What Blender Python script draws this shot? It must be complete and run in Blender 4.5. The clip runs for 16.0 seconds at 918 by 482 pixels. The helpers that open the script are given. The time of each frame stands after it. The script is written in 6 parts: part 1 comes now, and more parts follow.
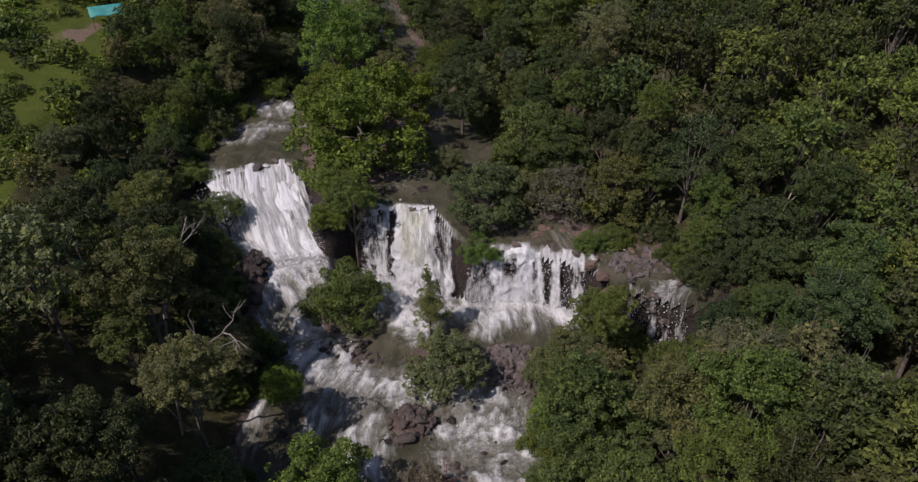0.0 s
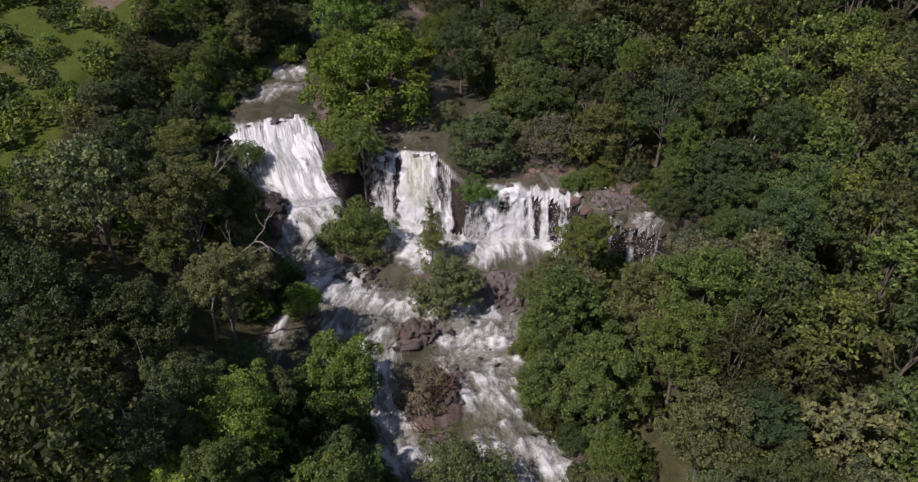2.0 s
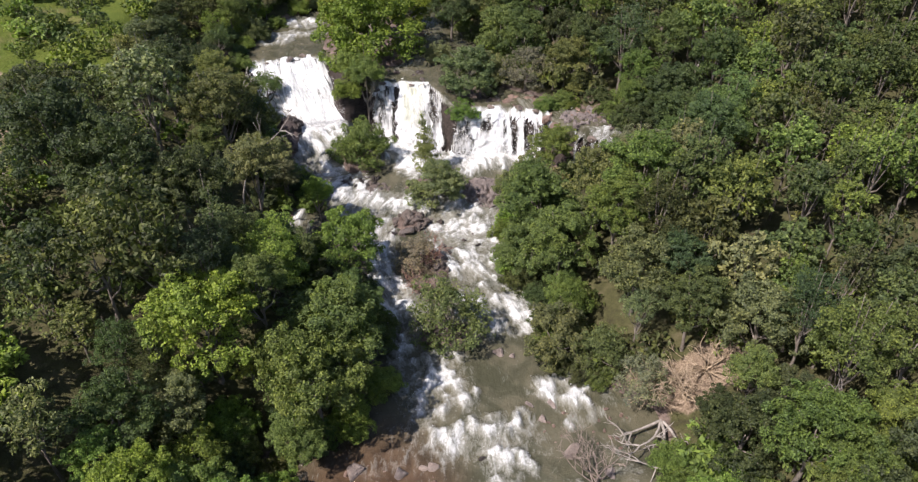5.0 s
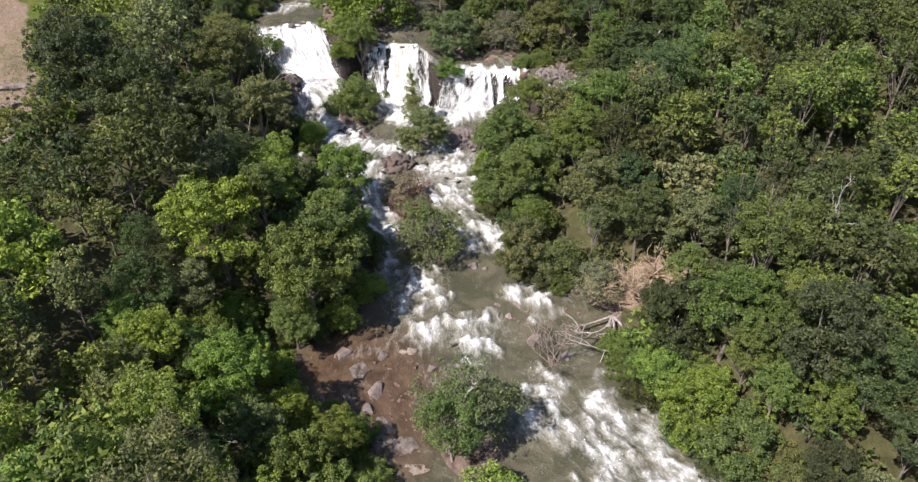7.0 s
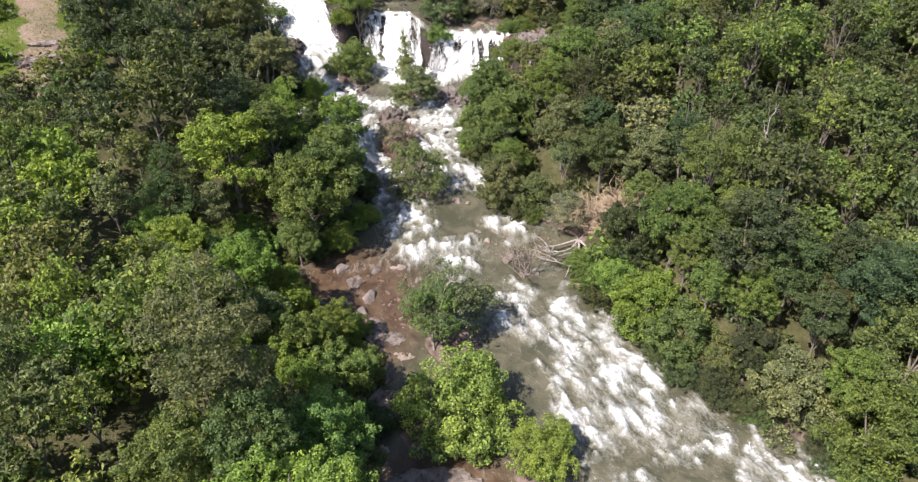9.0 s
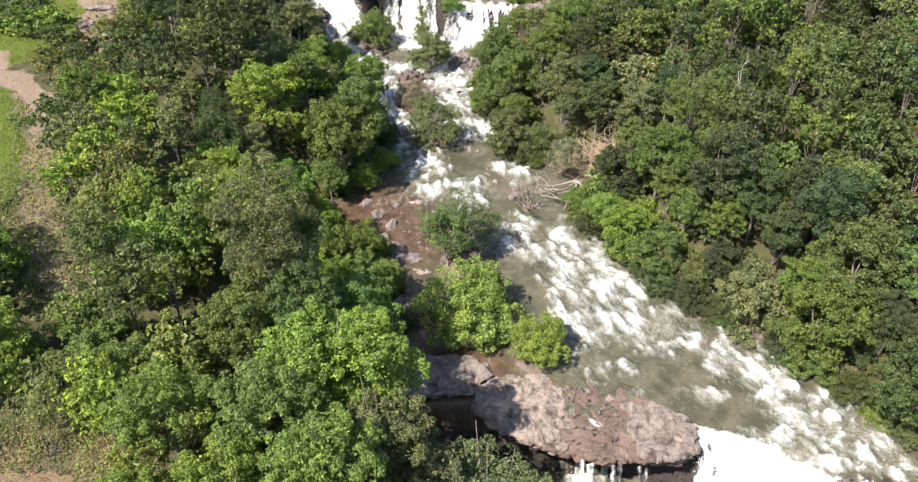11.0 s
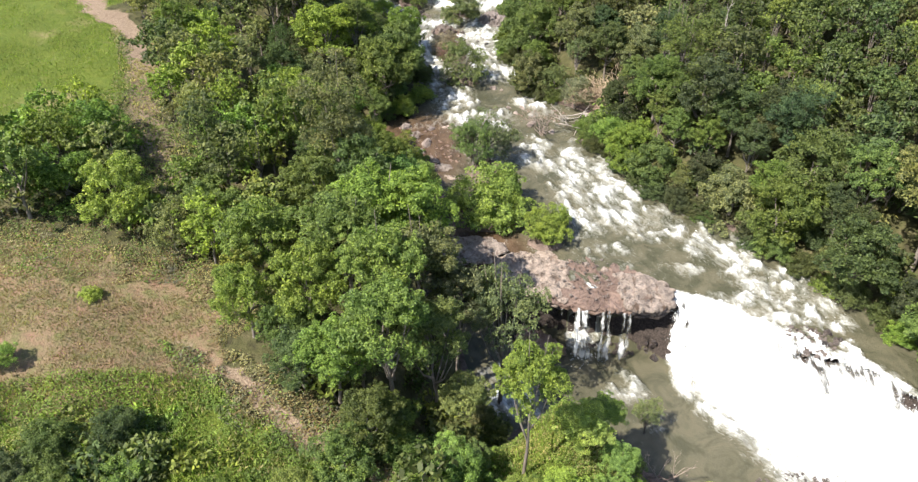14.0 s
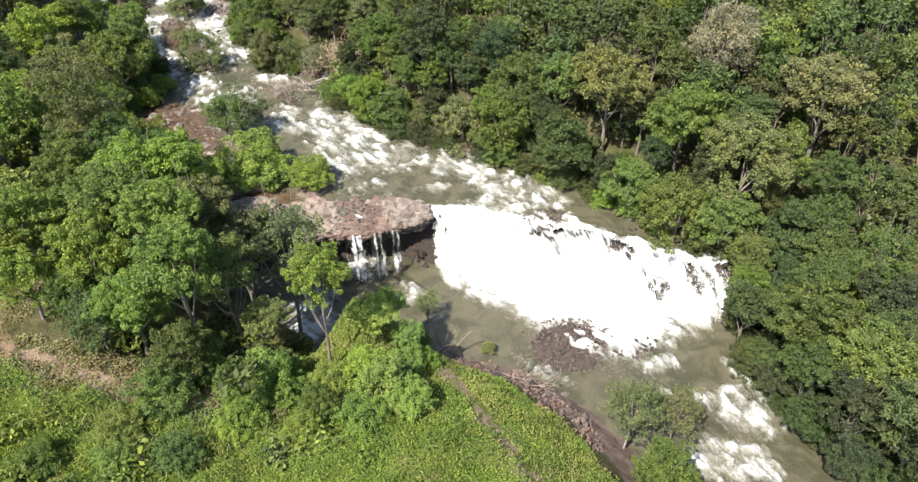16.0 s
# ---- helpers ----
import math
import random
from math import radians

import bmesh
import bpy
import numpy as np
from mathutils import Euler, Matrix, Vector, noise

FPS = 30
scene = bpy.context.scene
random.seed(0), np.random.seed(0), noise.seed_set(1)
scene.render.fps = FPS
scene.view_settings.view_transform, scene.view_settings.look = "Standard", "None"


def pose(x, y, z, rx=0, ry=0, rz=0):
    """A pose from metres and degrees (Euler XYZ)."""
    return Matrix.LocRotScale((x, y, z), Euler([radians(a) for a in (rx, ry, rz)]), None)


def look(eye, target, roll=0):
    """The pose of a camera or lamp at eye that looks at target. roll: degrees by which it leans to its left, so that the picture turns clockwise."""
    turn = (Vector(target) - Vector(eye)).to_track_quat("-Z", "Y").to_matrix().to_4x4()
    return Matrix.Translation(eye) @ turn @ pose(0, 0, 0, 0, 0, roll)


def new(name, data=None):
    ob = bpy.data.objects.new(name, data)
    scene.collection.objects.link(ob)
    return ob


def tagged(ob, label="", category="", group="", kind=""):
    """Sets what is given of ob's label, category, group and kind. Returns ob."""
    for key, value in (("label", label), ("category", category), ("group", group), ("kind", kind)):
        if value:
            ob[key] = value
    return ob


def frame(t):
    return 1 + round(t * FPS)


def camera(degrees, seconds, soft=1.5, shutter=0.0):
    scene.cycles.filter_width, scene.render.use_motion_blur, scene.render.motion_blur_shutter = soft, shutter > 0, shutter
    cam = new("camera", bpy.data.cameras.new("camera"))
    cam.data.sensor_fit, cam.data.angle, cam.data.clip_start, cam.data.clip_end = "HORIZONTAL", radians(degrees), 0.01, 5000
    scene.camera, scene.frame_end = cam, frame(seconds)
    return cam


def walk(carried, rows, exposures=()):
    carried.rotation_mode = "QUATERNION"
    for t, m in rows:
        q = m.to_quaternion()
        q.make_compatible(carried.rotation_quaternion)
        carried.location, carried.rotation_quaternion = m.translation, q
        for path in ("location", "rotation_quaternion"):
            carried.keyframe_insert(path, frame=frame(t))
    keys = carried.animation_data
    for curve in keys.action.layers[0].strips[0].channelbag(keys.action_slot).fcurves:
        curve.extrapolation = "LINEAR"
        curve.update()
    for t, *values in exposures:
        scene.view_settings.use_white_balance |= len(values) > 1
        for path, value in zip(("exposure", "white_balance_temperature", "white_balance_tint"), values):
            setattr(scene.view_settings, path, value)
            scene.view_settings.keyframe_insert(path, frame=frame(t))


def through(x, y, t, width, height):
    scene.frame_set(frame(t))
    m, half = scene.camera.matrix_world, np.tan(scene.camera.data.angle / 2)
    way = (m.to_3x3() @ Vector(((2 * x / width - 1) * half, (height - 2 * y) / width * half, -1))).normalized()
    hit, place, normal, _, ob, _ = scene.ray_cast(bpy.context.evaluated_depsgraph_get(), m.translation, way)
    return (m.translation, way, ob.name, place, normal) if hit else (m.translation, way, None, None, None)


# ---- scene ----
cam = camera(66.55, 16.0, soft=1.33)
PATH = [
    (0, (-0.00, -58.00, 45.64), (1.03, -17.67, 16.10), 0.19),
    (0.5, (-0.03, -60.05, 45.60), (1.01, -19.76, 16.00), 0.15),
    (1, (-0.05, -62.24, 45.57), (0.99, -21.99, 15.91), 0.13),
    (1.5, (-0.09, -64.59, 45.56), (0.94, -24.40, 15.84), 0.07),
    (2, (-0.10, -67.01, 45.58), (0.91, -26.90, 15.75), 0.02),
    (2.5, (-0.08, -69.52, 45.63), (0.91, -29.47, 15.71), -0.05),
    (3, (-0.03, -72.09, 45.70), (0.97, -32.11, 15.68), -0.08),
    (3.5, (0.06, -74.68, 45.76), (1.09, -34.79, 15.63), -0.07),
    (4, (0.19, -77.30, 45.80), (1.25, -37.49, 15.57), -0.03),
    (6.5, (2.54, -90.97, 43.60), (3.19, -50.63, 14.06), -0.13),
    (7, (3.00, -93.68, 43.54), (3.69, -53.38, 13.96), -0.10),
    (7.5, (3.45, -96.29, 43.51), (4.17, -56.03, 13.86), -0.03),
    (8, (3.80, -98.90, 43.47), (4.56, -58.70, 13.74), -0.00),
    (8.5, (4.11, -101.54, 43.41), (4.85, -61.38, 13.63), 0.01),
    (9, (4.37, -104.16, 43.36), (5.06, -64.03, 13.54), -0.02),
    (11.3, (4.06, -116.67, 44.12), (3.72, -76.91, 13.81), -0.13),
    (11.5, (4.10, -117.74, 44.11), (1.57, -78.08, 13.76), -0.17),
    (12, (4.19, -120.40, 44.09), (1.37, -80.79, 13.71), -0.26),
    (12.5, (4.16, -123.01, 44.03), (1.33, -83.35, 13.71), -0.30),
    (13, (4.11, -125.76, 43.95), (1.30, -86.10, 13.64), -0.24),
    (13.5, (4.09, -128.56, 43.89), (1.58, -88.87, 13.58), -0.17),
    (14, (4.12, -131.31, 43.83), (2.49, -91.58, 13.52), -0.12),
    (14.5, (4.19, -134.02, 43.79), (4.19, -94.26, 13.46), 0.01),
    (15, (4.21, -136.70, 43.74), (8.55, -97.17, 13.42), 0.26),
    (15.5, (4.15, -139.34, 43.67), (13.10, -100.58, 13.37), 0.42),
    (16, (4.08, -142.00, 43.60), (17.43, -104.51, 13.33), 0.52),
]
EXPOSURE = [(0, -0.58, 6200, 29), (2, -0.2, 6200, 28), (4, 0.56, 6250, 24), (6.5, 0.82, 6250, 22), (9, 1.14, 6250, 21), (12.5, 1.42, 6400, 15), (16, 1.32, 6400, 14)]
walk(cam, [(t, look(e, a, r)) for t, e, a, r in PATH], EXPOSURE)

# ---- world and sun ----
SUN_TO = Vector((-0.50, -0.34, 0.80)).normalized()
world = bpy.data.worlds.new("world")
scene.world = world
world.use_nodes = True
wn = world.node_tree
sky = wn.nodes.new("ShaderNodeTexSky")
sky.sky_type, sky.sun_disc = "NISHITA", False
sky.sun_elevation = math.asin(SUN_TO.z)
sky.sun_rotation = math.atan2(SUN_TO.x, SUN_TO.y)
wn.links.new(sky.outputs[0], wn.nodes["Background"].inputs[0])
wn.nodes["Background"].inputs[1].default_value = 0.105
sun = new("sun", bpy.data.lights.new("sun", "SUN"))
sun.data.energy, sun.data.angle, sun.data.color = 5.0, radians(0.53), (1.0, 0.95, 0.86)
sun.matrix_world = look(SUN_TO * 200, (0, 0, 0))


# ---- materials ----
def material(name):
    m = bpy.data.materials.new(name)
    m.use_nodes = True
    return m, m.node_tree, m.node_tree.nodes["Principled BSDF"]


def node(tree, kind, **sets):
    n = tree.nodes.new(kind)
    for k, v in sets.items():
        n.inputs[k].default_value = v
    return n


def noise_tex(tree, vector, scale, detail=5.0, rough=0.6, distortion=0.0):
    n = node(tree, "ShaderNodeTexNoise", Scale=scale, Detail=detail, Roughness=rough, Distortion=distortion)
    tree.links.new(vector, n.inputs["Vector"])
    return n.outputs["Fac"]


def ramp(tree, fac, *stops):
    r = tree.nodes.new("ShaderNodeValToRGB")
    e = r.color_ramp.elements
    while len(e) < len(stops):
        e.new(0.5)
    for el, (p, c) in zip(e, stops):
        el.position, el.color = p, (*c, 1) if len(c) == 3 else c
    tree.links.new(fac, r.inputs[0])
    return r.outputs[0]


def mix(tree, fac, a, b, blend="MIX"):
    m = tree.nodes.new("ShaderNodeMix")
    m.data_type, m.blend_type = "RGBA", blend
    for sock, v in ((m.inputs[0], fac), (m.inputs[6], a), (m.inputs[7], b)):
        if isinstance(v, (int, float)):
            sock.default_value = v
        elif isinstance(v, tuple):
            sock.default_value = (*v, 1)
        else:
            tree.links.new(v, sock)
    return m.outputs[2]


def calc(tree, op, a, b=0.0, clamp=False):
    m = tree.nodes.new("ShaderNodeMath")
    m.operation, m.use_clamp = op, clamp
    for sock, v in ((m.inputs[0], a), (m.inputs[1], b)):
        if isinstance(v, (int, float)):
            sock.default_value = v
        else:
            tree.links.new(v, sock)
    return m.outputs[0]


def span(tree, v, lo, hi):
    m = tree.nodes.new("ShaderNodeMapRange")
    m.interpolation_type = "SMOOTHSTEP"
    tree.links.new(v, m.inputs[0])
    m.inputs[1].default_value, m.inputs[2].default_value = lo, hi
    return m.outputs[0]


def attr(tree, name):
    a = tree.nodes.new("ShaderNodeAttribute")
    a.attribute_name = name
    return a


def bump(tree, bsdf, height, strength, distance):
    b = node(tree, "ShaderNodeBump", Strength=strength, Distance=distance)
    tree.links.new(height, b.inputs["Height"])
    tree.links.new(b.outputs[0], bsdf.inputs["Normal"])


def leaf_material(name, joined=False, through=0.32, vary=1.0):
    """Foliage: the tree's own tint, leaf by leaf, with light passing through."""
    m, t, p = material(name)
    info = t.nodes.new("ShaderNodeObjectInfo")
    geo = t.nodes.new("ShaderNodeNewGeometry")
    tc = t.nodes.new("ShaderNodeTexCoord")
    island = ramp(t, geo.outputs["Random Per Island"], (0.0, (0.46, 0.48, 0.48)), (0.55, (1, 1, 1)), (1.0, (1.6, 1.52, 1.2)))
    patch = ramp(t, noise_tex(t, (geo.outputs["Position"] if joined else tc.outputs["Object"]), 0.5, 3), (0.3, (0.72, 0.78, 0.8)), (0.7, (1.25, 1.18, 0.95)))
    tone = ramp(t, info.outputs["Random"], (0.0, (0.82, 0.88, 0.92)), (0.5, (1, 1, 1)), (1.0, (1.14, 1.1, 0.95)))
    own = attr(t, "tint").outputs["Color"] if joined else info.outputs["Color"]
    c = mix(t, vary, own, island, "MULTIPLY")
    c = mix(t, 1.0, c, patch, "MULTIPLY")
    c = mix(t, 1.0, c, tone, "MULTIPLY")
    t.links.new(c, p.inputs["Base Color"])
    p.inputs["Roughness"].default_value = 0.58
    p.inputs["Specular IOR Level"].default_value = 0.22
    tr = t.nodes.new("ShaderNodeBsdfTranslucent")
    t.links.new(mix(t, 1.0, c, (1.12, 1.35, 0.55), "MULTIPLY"), tr.inputs[0])
    sh = t.nodes.new("ShaderNodeMixShader")
    sh.inputs[0].default_value = through
    t.links.new(p.outputs[0], sh.inputs[1])
    t.links.new(tr.outputs[0], sh.inputs[2])
    t.links.new(sh.outputs[0], t.nodes["Material Output"].inputs[0])
    return m


def bark_material(name, dark, light):
    m, t, p = material(name)
    tc = t.nodes.new("ShaderNodeTexCoord")
    f = noise_tex(t, tc.outputs["Object"], 3.0, 6)
    t.links.new(ramp(t, f, (0.3, dark), (0.7, light)), p.inputs["Base Color"])
    p.inputs["Roughness"].default_value = 0.9
    bump(t, p, f, 0.6, 0.05)
    return m


def stretched(t, vector, sx, sy):
    mp = t.nodes.new("ShaderNodeMapping")
    mp.inputs["Scale"].default_value = (sx, sy, 1)
    t.links.new(vector, mp.inputs[0])
    return mp.outputs[0]


def rock_material(name, dark, light, wet=0.6, scale=1.0, cracked=0.0):
    m, t, p = material(name)
    tc = t.nodes.new("ShaderNodeTexCoord")
    info = t.nodes.new("ShaderNodeObjectInfo")
    geo = t.nodes.new("ShaderNodeNewGeometry")
    big = noise_tex(t, geo.outputs["Position"], 0.55 * scale, 6, 0.65, 0.6)
    fine = noise_tex(t, geo.outputs["Position"], 4.5 * scale, 8, 0.78)
    c = ramp(t, big, (0.3, dark), (0.68, light))
    c = mix(t, 0.7, c, ramp(t, fine, (0.3, (0.45, 0.43, 0.4)), (0.7, (1.3, 1.25, 1.2))), "MULTIPLY")
    c = mix(t, 1.0, c, ramp(t, info.outputs["Random"], (0, (0.7, 0.7, 0.72)), (1, (1.2, 1.15, 1.1))), "MULTIPLY")
    height = calc(t, "ADD", big, calc(t, "MULTIPLY", fine, 0.9))
    if cracked:
        bent = mix(t, 0.25, geo.outputs["Position"], node(t, "ShaderNodeTexNoise", Scale=1.6, Detail=4).outputs["Color"], "ADD")
        cells = node(t, "ShaderNodeTexVoronoi", Scale=cracked)
        cells.feature = "DISTANCE_TO_EDGE"
        t.links.new(bent, cells.inputs["Vector"])
        seam = span(t, calc(t, "ADD", cells.outputs["Distance"], calc(t, "MULTIPLY", calc(t, "SUBTRACT", big, 0.42), 0.45)), 0.0, 0.03)
        c = mix(t, 1.0, c, ramp(t, seam, (0.0, (0.62, 0.57, 0.52)), (1.0, (1, 1, 1))), "MULTIPLY")
        stain = noise_tex(t, stretched(t, geo.outputs["Position"], 0.9, 0.35), 1.0, 5, 0.7, 0.8)
        c = mix(t, span(t, stain, 0.52, 0.66), c, mix(t, 1.0, c, (0.50, 0.40, 0.32), "MULTIPLY"))
        height = calc(t, "ADD", height, calc(t, "MULTIPLY", seam, 0.5))
    t.links.new(c, p.inputs["Base Color"])
    t.links.new(calc(t, "ADD", calc(t, "MULTIPLY", fine, 0.5), wet - 0.2), p.inputs["Roughness"])
    bump(t, p, height, 1.0, 0.28)
    return m


LEAF, LEAF_FAR = leaf_material("leaves"), leaf_material("forest_leaves", True)
HERB = leaf_material("herb_leaves", True, 0.42, 0.45)
BARK = bark_material("bark", (0.07, 0.055, 0.04), (0.22, 0.19, 0.15))
BROWN_GREY = bark_material("grey_twigs", (0.12, 0.09, 0.07), (0.30, 0.24, 0.19))
DEADWOOD = bark_material("dead_wood", (0.16, 0.14, 0.11), (0.37, 0.33, 0.28))
ROCK = rock_material("river_rock", (0.06, 0.05, 0.042), (0.22, 0.185, 0.155))
ROCK_DARK = rock_material("wet_dark_rock", (0.02, 0.018, 0.016), (0.09, 0.07, 0.06), 0.35)
ROCK_RED = rock_material("red_brown_rock", (0.11, 0.07, 0.05), (0.31, 0.225, 0.175))
ROCK_PALE = rock_material("pale_boulder_rock", (0.16, 0.13, 0.11), (0.38, 0.33, 0.29), 0.7, 1.5)
ROCK_SLAB = rock_material("pale_slab_rock", (0.12, 0.098, 0.08), (0.42, 0.365, 0.31), 0.8, 2.2, 0.4)


def ground_material():
    m, t, p = material("ground")
    geo = t.nodes.new("ShaderNodeNewGeometry")
    pos = geo.outputs["Position"]
    big, mid, fine = noise_tex(t, pos, 0.12, 5), noise_tex(t, pos, 0.9, 6), noise_tex(t, pos, 6.0, 6, 0.7)
    litter = ramp(t, mid, (0.3, (0.035, 0.03, 0.016)), (0.5, (0.06, 0.06, 0.022)), (0.72, (0.10, 0.085, 0.045)))
    grass = ramp(t, mid, (0.25, (0.058, 0.084, 0.010)), (0.55, (0.080, 0.104, 0.013)), (0.8, (0.105, 0.118, 0.020)))
    grass = mix(t, span(t, big, 0.56, 0.70), grass, (0.17, 0.15, 0.06))
    dirt = ramp(t, fine, (0.3, (0.13, 0.09, 0.058)), (0.55, (0.22, 0.165, 0.11)), (0.75, (0.31, 0.25, 0.18)))
    dry = ramp(t, mid, (0.3, (0.19, 0.118, 0.075)), (0.5, (0.165, 0.125, 0.068)), (0.66, (0.115, 0.115, 0.042)))
    bed = ramp(t, mid, (0.3, (0.05, 0.036, 0.028)), (0.7, (0.20, 0.15, 0.12)))
    edge = calc(t, "MULTIPLY", calc(t, "SUBTRACT", mid, 0.5), 0.9)
    def by(name):
        return span(t, calc(t, "ADD", attr(t, name).outputs["Fac"], edge), 0.35, 0.65)
    c = mix(t, by("grass"), litter, grass)
    c = mix(t, by("dry"), c, dry)
    c = mix(t, by("dirt"), c, dirt)
    c = mix(t, by("bed"), c, bed)
    c = mix(t, by("cliff"), c, ramp(t, fine, (0.35, (0.016, 0.014, 0.012)), (0.7, (0.075, 0.058, 0.046))))
    c = mix(t, 0.6, c, ramp(t, fine, (0.3, (0.6, 0.6, 0.6)), (0.7, (1.3, 1.3, 1.3))), "MULTIPLY")
    t.links.new(c, p.inputs["Base Color"])
    p.inputs["Roughness"].default_value = 0.92
    p.inputs["Specular IOR Level"].default_value = 0.2
    bump(t, p, calc(t, "ADD", mid, fine), 0.7, 0.2)
    return m


def water_material():
    """Silty river water that turns to white foam where it is broken up."""
    m, t, p = material("river_water")
    flow = attr(t, "flow").outputs["Vector"]
    geo = t.nodes.new("ShaderNodeNewGeometry")
    foam = attr(t, "foam").outputs["Fac"]
    streak = noise_tex(t, stretched(t, flow, 1.25, 0.75), 1.0, 7, 0.60, 1.1)
    curl = noise_tex(t, stretched(t, flow, 3.6, 1.7), 1.0, 6, 0.66, 1.2)
    lace = noise_tex(t, geo.outputs["Position"], 6.0, 5, 0.7, 0.5)
    pattern = calc(t, "ADD", calc(t, "MULTIPLY", streak, 0.36), calc(t, "ADD", calc(t, "MULTIPLY", curl, 0.44), calc(t, "MULTIPLY", lace, 0.20)))
    level = calc(t, "ADD", calc(t, "MULTIPLY", calc(t, "SUBTRACT", pattern, 0.5), 3.0), foam)
    white = span(t, level, 0.56, 1.12)
    thin = span(t, level, 0.22, 0.80)
    murk = mix(t, span(t, noise_tex(t, geo.outputs["Position"], 0.45, 5, 0.6, 0.6), 0.35, 0.65), (0.052, 0.052, 0.030), (0.096, 0.088, 0.055))
    murk = mix(t, attr(t, "shallow").outputs["Fac"], murk, ramp(t, noise_tex(t, geo.outputs["Position"], 0.8, 5), (0.35, (0.048, 0.030, 0.017)), (0.65, (0.100, 0.066, 0.039))))
    c = mix(t, calc(t, "MULTIPLY", thin, 0.34), murk, (0.36, 0.36, 0.31))
    c = mix(t, white, c, ramp(t, calc(t, "ADD", calc(t, "MULTIPLY", level, 0.5), calc(t, "MULTIPLY", curl, 0.4)), (0.42, (0.20, 0.205, 0.175)), (0.74, (0.42, 0.425, 0.39)), (1.0, (0.66, 0.665, 0.63))))
    t.links.new(c, p.inputs["Base Color"])
    t.links.new(calc(t, "ADD", calc(t, "MULTIPLY", thin, 0.55), 0.12), p.inputs["Roughness"])
    p.inputs["IOR"].default_value = 1.33
    bump(t, p, calc(t, "ADD", calc(t, "MULTIPLY", level, 0.6), calc(t, "MULTIPLY", lace, 0.2)), 0.5, 0.22)
    return m


def fall_material():
    """Falling white water: streaked downwards, torn open where it is thin."""
    m, t, p = material("falling_water")
    flow = attr(t, "flow").outputs["Vector"]
    streak = noise_tex(t, stretched(t, flow, 5.0, 0.42), 1.0, 5, 0.58, 0.4)
    wide = noise_tex(t, stretched(t, flow, 1.3, 0.6), 1.0, 5, 0.65, 0.6)
    level = calc(t, "ADD", calc(t, "ADD", calc(t, "MULTIPLY", streak, 0.52), calc(t, "MULTIPLY", wide, 0.48)), calc(t, "MULTIPLY", calc(t, "SUBTRACT", attr(t, "foam").outputs["Fac"], 0.62), 0.62))
    c = ramp(t, level, (0.30, (0.20, 0.20, 0.17)), (0.47, (0.48, 0.49, 0.45)), (0.58, (0.74, 0.75, 0.71)), (0.72, (0.90, 0.91, 0.88)))
    c = mix(t, attr(t, "silt").outputs["Fac"], c, ramp(t, wide, (0.3, (0.34, 0.36, 0.20)), (0.6, (0.62, 0.63, 0.47))))
    t.links.new(c, p.inputs["Base Color"])
    p.inputs["Roughness"].default_value = 0.6
    bump(t, p, level, 0.5, 0.3)
    lit = t.nodes.new("ShaderNodeBsdfTranslucent")
    t.links.new(c, lit.inputs[0])
    clear = t.nodes.new("ShaderNodeBsdfTransparent")
    body, veil = t.nodes.new("ShaderNodeMixShader"), t.nodes.new("ShaderNodeMixShader")
    body.inputs[0].default_value = 0.25
    for sh, a, b in ((body, p, lit), (veil, clear, body)):
        t.links.new(a.outputs[0], sh.inputs[1])
        t.links.new(b.outputs[0], sh.inputs[2])
    t.links.new(calc(t, "MULTIPLY", span(t, level, 0.24, 0.70), 0.97), veil.inputs[0])
    t.links.new(veil.outputs[0], t.nodes["Material Output"].inputs[0])
    return m


GROUND, WATER, FALL = ground_material(), water_material(), fall_material()

TINTS = {
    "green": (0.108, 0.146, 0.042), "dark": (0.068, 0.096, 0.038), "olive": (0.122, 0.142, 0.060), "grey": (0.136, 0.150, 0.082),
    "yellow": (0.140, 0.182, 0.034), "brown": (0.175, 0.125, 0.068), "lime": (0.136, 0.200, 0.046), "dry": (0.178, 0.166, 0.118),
    # The first tint here carries the shade of unlit trees in its colour.
    "shade_green": (0.058, 0.072, 0.031), "fresh": (0.172, 0.242, 0.060), "straw": (0.26, 0.235, 0.12), "pale": (0.205, 0.240, 0.090),
}


# ---- helpers ----
def mesh_of(name, verts, faces, mat, smooth=False):
    me = bpy.data.meshes.new(name)
    if isinstance(faces, np.ndarray):
        me.vertices.add(len(verts))
        me.vertices.foreach_set("co", np.asarray(verts, np.float32).ravel())
        me.loops.add(faces.size)
        me.loops.foreach_set("vertex_index", faces.astype(np.int32).ravel())
        me.polygons.add(len(faces))
        me.polygons.foreach_set("loop_start", np.arange(0, faces.size, faces.shape[1], dtype=np.int32))
        me.update(calc_edges=True)
    else:
        me.from_pydata([tuple(v) for v in verts], [], [tuple(f) for f in faces])
    me.materials.append(mat)
    if smooth:
        me.polygons.foreach_set("use_smooth", [True] * len(me.polygons))
    return me


def part(name, me, parent, label=""):
    ob = new(name, me)
    ob.parent = parent
    return tagged(ob, label)


def grid_faces(nx, ny):
    i = np.arange(nx - 1)[None, :] + nx * np.arange(ny - 1)[:, None]
    return np.stack([i, i + 1, i + 1 + nx, i + nx], -1).reshape(-1, 4)


